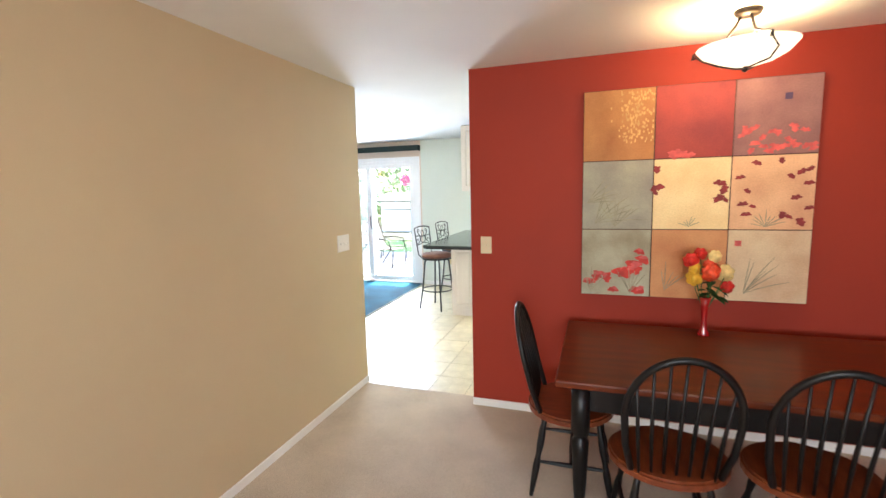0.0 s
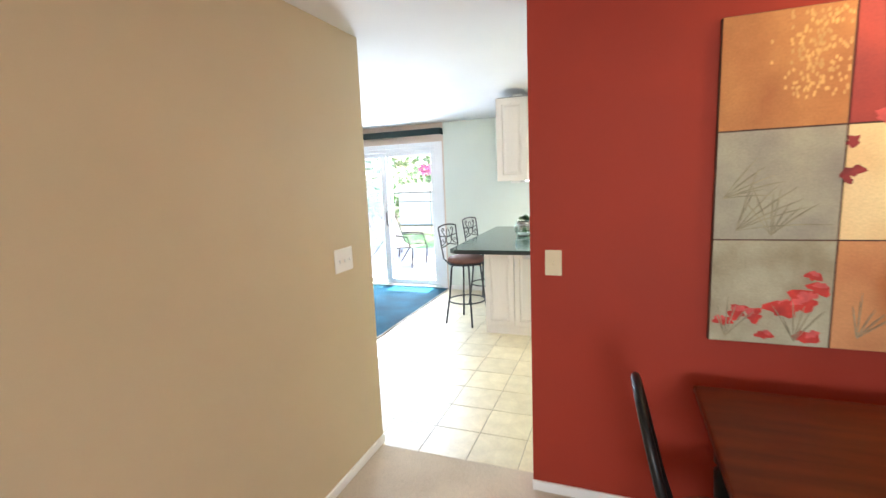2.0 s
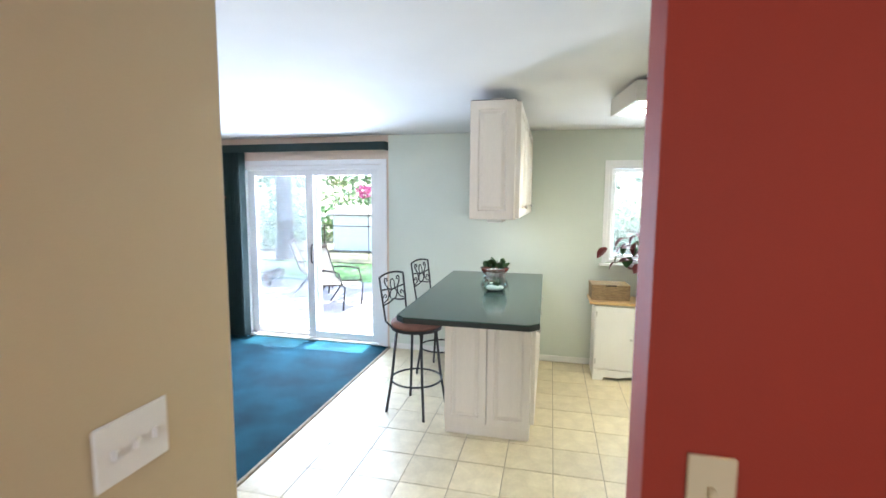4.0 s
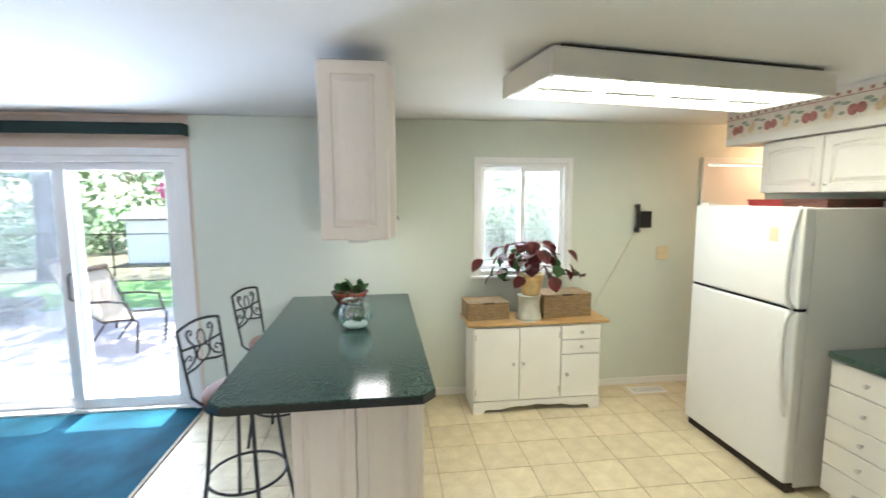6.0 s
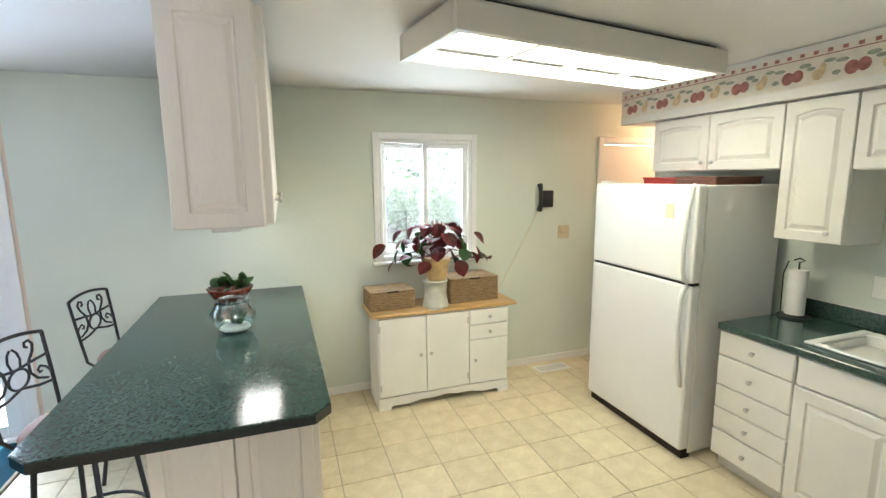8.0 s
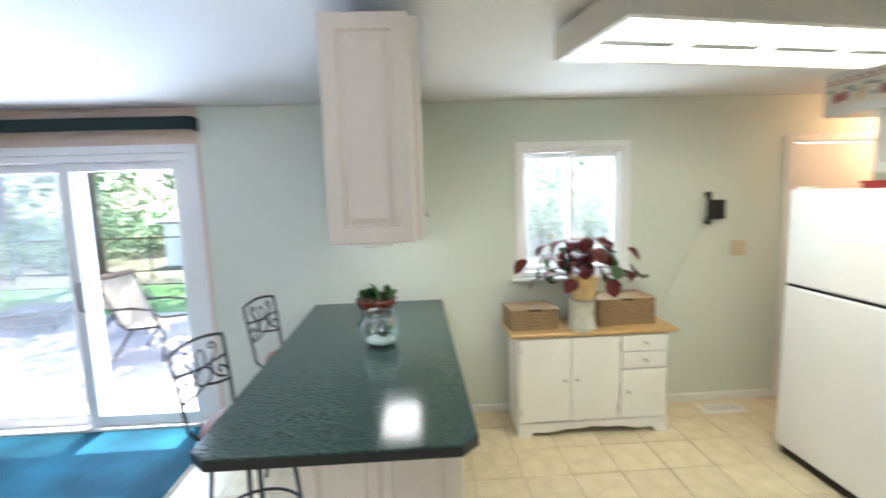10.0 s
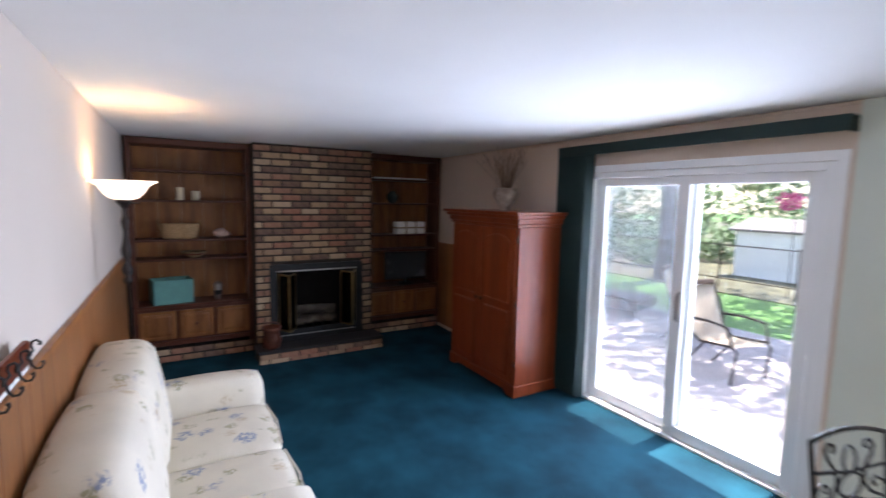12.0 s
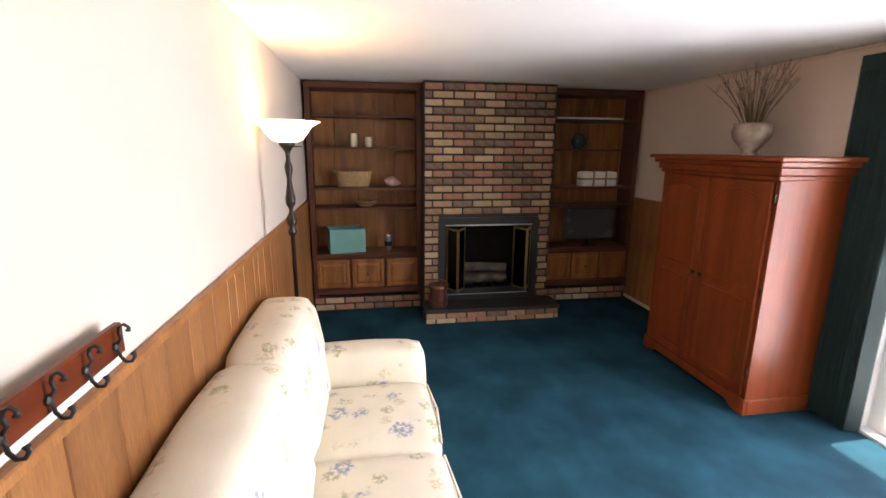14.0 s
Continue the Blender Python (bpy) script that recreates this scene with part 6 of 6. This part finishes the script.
for k in range(5):
    part("limb", tube([(0, 0, 5.2 + 0.3 * k), (2.0 + 0.5 * k, -1.0 + 0.3 * k, 6.8 + 0.1 * k), (5.0 + 0.8 * k, -2.6 + 0.8 * k, 7.6)], 0.08, 7, radii=[0.10, 0.07, 0.02]), BARK, shade)
tree((-5.6, 24.5), 7.0, 0.22, 3.2, 2600, "leafy garden tree behind the shed", 2)
tree((-16.5, 22.0), 8.0, 0.3, 4.0, 2600, "leafy tree at the back of the garden", 3)
tree((8.6, 21.0), 7.0, 0.26, 3.4, 2800, "leafy tree beyond the kitchen window", 4)
tree((-0.6, 23.5), 7.5, 0.26, 3.6, 2800, "leafy tree beyond the kitchen window", 5)
rb = random.Random(8)
hedge = bmesh.new()
for i in range(60):
    x = -34 + i * 0.85
    leaf_cloud(hedge, (x, 27 + rb.uniform(-1.5, 1.5), rb.uniform(0.8, 1.6)), (1.2, 1.0, rb.uniform(1.0, 2.2)), 130, 0.17, rb)
hd = part("hedge", hedge, TREELEAF)
tagged(hd, "dense green shrubs along the back boundary", "hedge", kind="stuff")
far = bmesh.new()
for i in range(46):
    x = -60 + i * 2.4
    leaf_cloud(far, (x, 44 + rb.uniform(-3, 3), rb.uniform(3, 7)), (2.6, 2.2, rb.uniform(3, 4.5)), 130, 0.5, rb)
tagged(part("far_woods", far, TREELEAF), "distant green trees", "trees", kind="stuff")
shrub = bmesh.new()
for x, y, r in ((-11.2, 18.0, 0.8), (-13.0, 19.6, 0.9), (-12.5, 17.0, 0.8), (-13.8, 18.2, 1.0), (-11.6, 19.5, 1.0)):
    leaf_cloud(shrub, (x, y, r * 0.5), (r, r, r * 0.75), 420, 0.10, rb)
for k in range(30):
    r = rb.uniform(0.6, 1.0)
    leaf_cloud(shrub, (-17 + k * 0.85, 21.6 + rb.uniform(-0.5, 0.5), r * 0.6), (r, r * 0.8, r), 260, 0.12, rb)
tagged(part("shrubs", shrub, TREELEAF), "low green shrubs in the shaded bed", "shrubs", kind="stuff")

# garden shed
sd = thing("shed", "white garden shed with a low grey roof", "shed", (-7.55, 18.6, -0.14))
part("wall", box(-1.35, 1.75, 0, 1.9, 0, 1.28, 0.01), SIDING, sd)
for k in range(8):
    part("siding_board", box(-1.36, 1.76, -0.014, -0.001, 0.01 + k * 0.158, 0.155 + k * 0.158, 0.003), SIDING, sd)
part("roof", turned(prism([(-0.18, 1.27), (0.95, 1.56), (2.08, 1.27), (2.08, 1.33), (0.95, 1.63), (-0.18, 1.33)], -1.5, 1.9), Matrix(((0, 0, 1, 0), (1, 0, 0, 0), (0, 1, 0, 0), (0, 0, 0, 1)))), SHINGLE, sd)

# chain-link style fence at the back
fe = thing("garden_fence", "low dark metal garden fence behind the lawn", "fence", (0, 16.2, -0.14))
for i in range(16):
    part("post", tube([(-16 + i * 1.6, 0, 0), (-16 + i * 1.6, 0, 1.1)], 0.022, 6), DARKMETAL, fe)
for z in (0.25, 1.05):
    part("rail", tube([(-16, 0, z), (8, 0, z)], 0.015, 6), DARKMETAL, fe)


def sling_chair():
    """Reclined patio chair that faces +y."""
    c = thing("patio_chair", "cream sling patio chair with dark metal frame", "patio chair", group="chairs on the patio")
    for sx in (-1, 1):
        x = sx * 0.27
        part("side_frame", tube([(x, -0.42, 1.0), (x, -0.22, 0.45), (x, -0.10, 0.38), (x, 0.28, 0.42), (x, 0.34, 0.38), (x, 0.30, 0.0)], 0.014, 8), DARKMETAL, c, smooth=True)
        part("rear_leg", tube([(x, -0.05, 0.38), (x, -0.34, 0.0)], 0.013, 8), DARKMETAL, c)
        part("arm", tube([(x * 1.08, -0.27, 0.62), (x * 1.10, 0.0, 0.64), (x * 1.10, 0.24, 0.62), (x * 1.05, 0.30, 0.40)], 0.016, 8), DARKMETAL, c, smooth=True)
    prof = [(-0.42, 1.0), (-0.32, 0.72), (-0.22, 0.45), (-0.10, 0.375), (0.10, 0.385), (0.30, 0.415)]
    bm = bmesh.new()
    rows = [[bm.verts.new((x, y, z - 0.015 * (1 - (x / 0.26) ** 2))) for x in (-0.26, -0.13, 0, 0.13, 0.26)] for y, z in prof]
    for a, b in zip(rows, rows[1:]):
        for i in range(4):
            bm.faces.new((a[i], a[i + 1], b[i + 1], b[i]))
    bmesh.ops.solidify(bm, geom=bm.faces[:], thickness=0.012)
    part("sling", bm, SLING, c, smooth=True)
    part("head_pad", tube([(-0.25, -0.41, 0.99), (0.25, -0.41, 0.99)], 0.035, 8), material("brown_pad", (0.10, 0.07, 0.055), 0.9), c)
    return c


pc = sling_chair()
pc.matrix_basis = pose(-4.75, 10.45, -0.09, 0, 0, -99)
copy_thing(pc, pose(-5.75, 11.5, -0.09, 0, 0, -70))
copy_thing(pc, pose(-7.1, 10.1, -0.09, 0, 0, -120))
gt = thing("patio_table", "round glass patio table with dark metal rim", "patio table", (-3.55, 11.2, -0.09))
part("top", lathe([(0.0, 0.70), (0.56, 0.70), (0.56, 0.712), (0.0, 0.712)], 36), BOWLGLASS, gt)
part("rim", tube([(0.57 * math.cos(2 * math.pi * k / 36), 0.57 * math.sin(2 * math.pi * k / 36), 0.705) for k in range(37)], 0.016, 8), DARKMETAL, gt, smooth=True)
for k in range(4):
    a = radians(45 + 90 * k)
    part("leg", tube([(0.50 * math.cos(a), 0.50 * math.sin(a), 0.70), (0.36 * math.cos(a), 0.36 * math.sin(a), 0.35), (0.48 * math.cos(a), 0.48 * math.sin(a), 0.0)], 0.014, 8), DARKMETAL, gt, smooth=True)
fp = thing("fire_pit", "low dark square fire pit on the patio edge", "fire pit", (-7.35, 12.0, -0.09), 15)
part("bowl", box(-0.42, 0.42, -0.42, 0.42, 0.10, 0.26, 0.02), DARKMETAL, fp)
part("lid", box(-0.36, 0.36, -0.36, 0.36, 0.26, 0.30, 0.015), BLACKIRON, fp)
for x in (-0.36, 0.36):
    for y in (-0.36, 0.36):
        part("leg", tube([(x, y, 0), (x, y, 0.12)], 0.02, 6), DARKMETAL, fp)
um = thing("hanging_basket", "pink flowers hanging basket in the garden", "hanging basket", (-6.6, 16.0, 1.95))
pk = bmesh.new()
leaf_cloud(pk, (0, 0, 0), (0.25, 0.25, 0.2), 160, 0.06, rb)
part("blossom", pk, material("pink_blossom", (0.55, 0.06, 0.22), 0.7), um)
part("hook_pole", tube([(0.0, 0.30, -2.09), (0.0, 0.30, 0.30), (0.0, 0.15, 0.45), (0.0, 0.0, 0.35), (0, 0, 0.1)], 0.012, 6), DARKMETAL, um)

# ---- pieces: panelling planks, floor tiles, bricks ----
def linked(name, me, parent, m):
    ob = new(name, me)
    ob.parent = parent
    ob.matrix_basis = m
    return ob


def piece_mesh(name, sx, sy, sz, bevel, mt):
    bm = box(-sx / 2, sx / 2, -sy / 2, sy / 2, -sz / 2, sz / 2)
    bmesh.ops.bevel(bm, geom=bm.edges[:], offset=bevel, segments=1, affect="EDGES")
    me = bpy.data.meshes.new(name)
    bm.to_mesh(me)
    bm.free()
    me.materials.append(mt)
    return me


widths = (0.20, 0.10, 0.15, 0.20, 0.12, 0.15)
plank_me = {w: piece_mesh("plank", w - 0.003, 0.012, WZ - 0.06, 0.003, PANELWOOD) for w in set(widths)}
south = bpy.data.objects["wall_south_family"]
x, k = -2.28, 0
while x > -7.60:
    w = widths[k % 6]
    linked("plank", plank_me[w], south, pose(x - w / 2, YF + 0.007, WZ / 2 + 0.03))
    x, k = x - w, k + 1
north = bpy.data.objects["wall_north_family"]
x, k = -5.25, 0
while x > -7.58:
    w = widths[k % 6]
    linked("plank", plank_me[w], north, pose(x - w / 2, YP - 0.007, WZ / 2 + 0.03))
    x, k = x - w, k + 1

T = 0.305
tile_me = piece_mesh("tile", T - 0.005, T - 0.005, 0.012, 0.0015, TILE)
for i in range(19):
    for j in range(13):
        tx, ty = XS + 0.012 + T * (i + 0.5), 4.39 + T * (j + 0.5)
        if tx > 2.6 or ty > 8.32 or (tx > 1.75 and ty < 7.7):
            continue
        linked("tile", tile_me, floor_kitchen, pose(tx, ty, -0.006 + random.uniform(0, 0.0008), random.uniform(-0.05, 0.05), random.uniform(-0.05, 0.05), random.choice((0, 90, 180, 270))))

BLEN, COURSE = 0.213, 0.0775
full = piece_mesh("brick", 0.022, BLEN - 0.018, COURSE - 0.020, 0.004, BRICK)
cut = {}


def brick_row(parent, xf, y0, y1, z, shift, gaps=()):
    """One course of stretchers, cut at its ends and round openings."""
    y = y0 - shift
    while y < y1 - 0.01:
        a, b = max(y, y0), min(y + BLEN, y1)
        for g0, g1 in gaps:
            if a < g1 and b > g0:
                if a < g0 - 0.03:
                    b = g0
                elif b > g1 + 0.03:
                    a = g1
                else:
                    a = b
        w = round(b - a, 2)
        if w > 0.04:
            if w not in cut:
                cut[w] = full if abs(w - BLEN) < 0.008 else piece_mesh("brick", 0.022, w - 0.018, COURSE - 0.020, 0.004, BRICK)
            linked("brick", cut[w], parent, pose(xf + random.uniform(-0.002, 0.002), (a + b) / 2, z, 0, 0, random.uniform(-0.4, 0.4)))
        y += BLEN


n_rows = int((H - 0.16) / COURSE)
for r in range(n_rows):
    z = 0.16 + COURSE * (r + 0.5)
    gap = ((OY0, OY1),) if z < OZ1 + 0.02 else ()
    brick_row(chimney, XF + 0.002, FY0, FY1, z, (r % 2) * BLEN / 2 + 0.02, gap)
cut.clear()
for r in range(1):
    brick_row(hearth, -7.10 + 0.002, FY0 - 0.02, FY1 + 0.03, 0.085, 0.0)
    brick_row(hearth, -7.10 + 0.002, FY0 - 0.02, FY1 + 0.03, 0.038 - 0.012, BLEN / 2)
for pl_name, y0, y1 in (("wall_brick_plinth", YF + 0.03, FY0 - 0.005), ("wall_brick_plinth.001", FY1 + 0.005, YP - 0.03)):
    for r in range(2):
        brick_row(bpy.data.objects[pl_name], XC - 0.010, y0, y1, 0.05 + COURSE * r, (r % 2) * BLEN / 2)
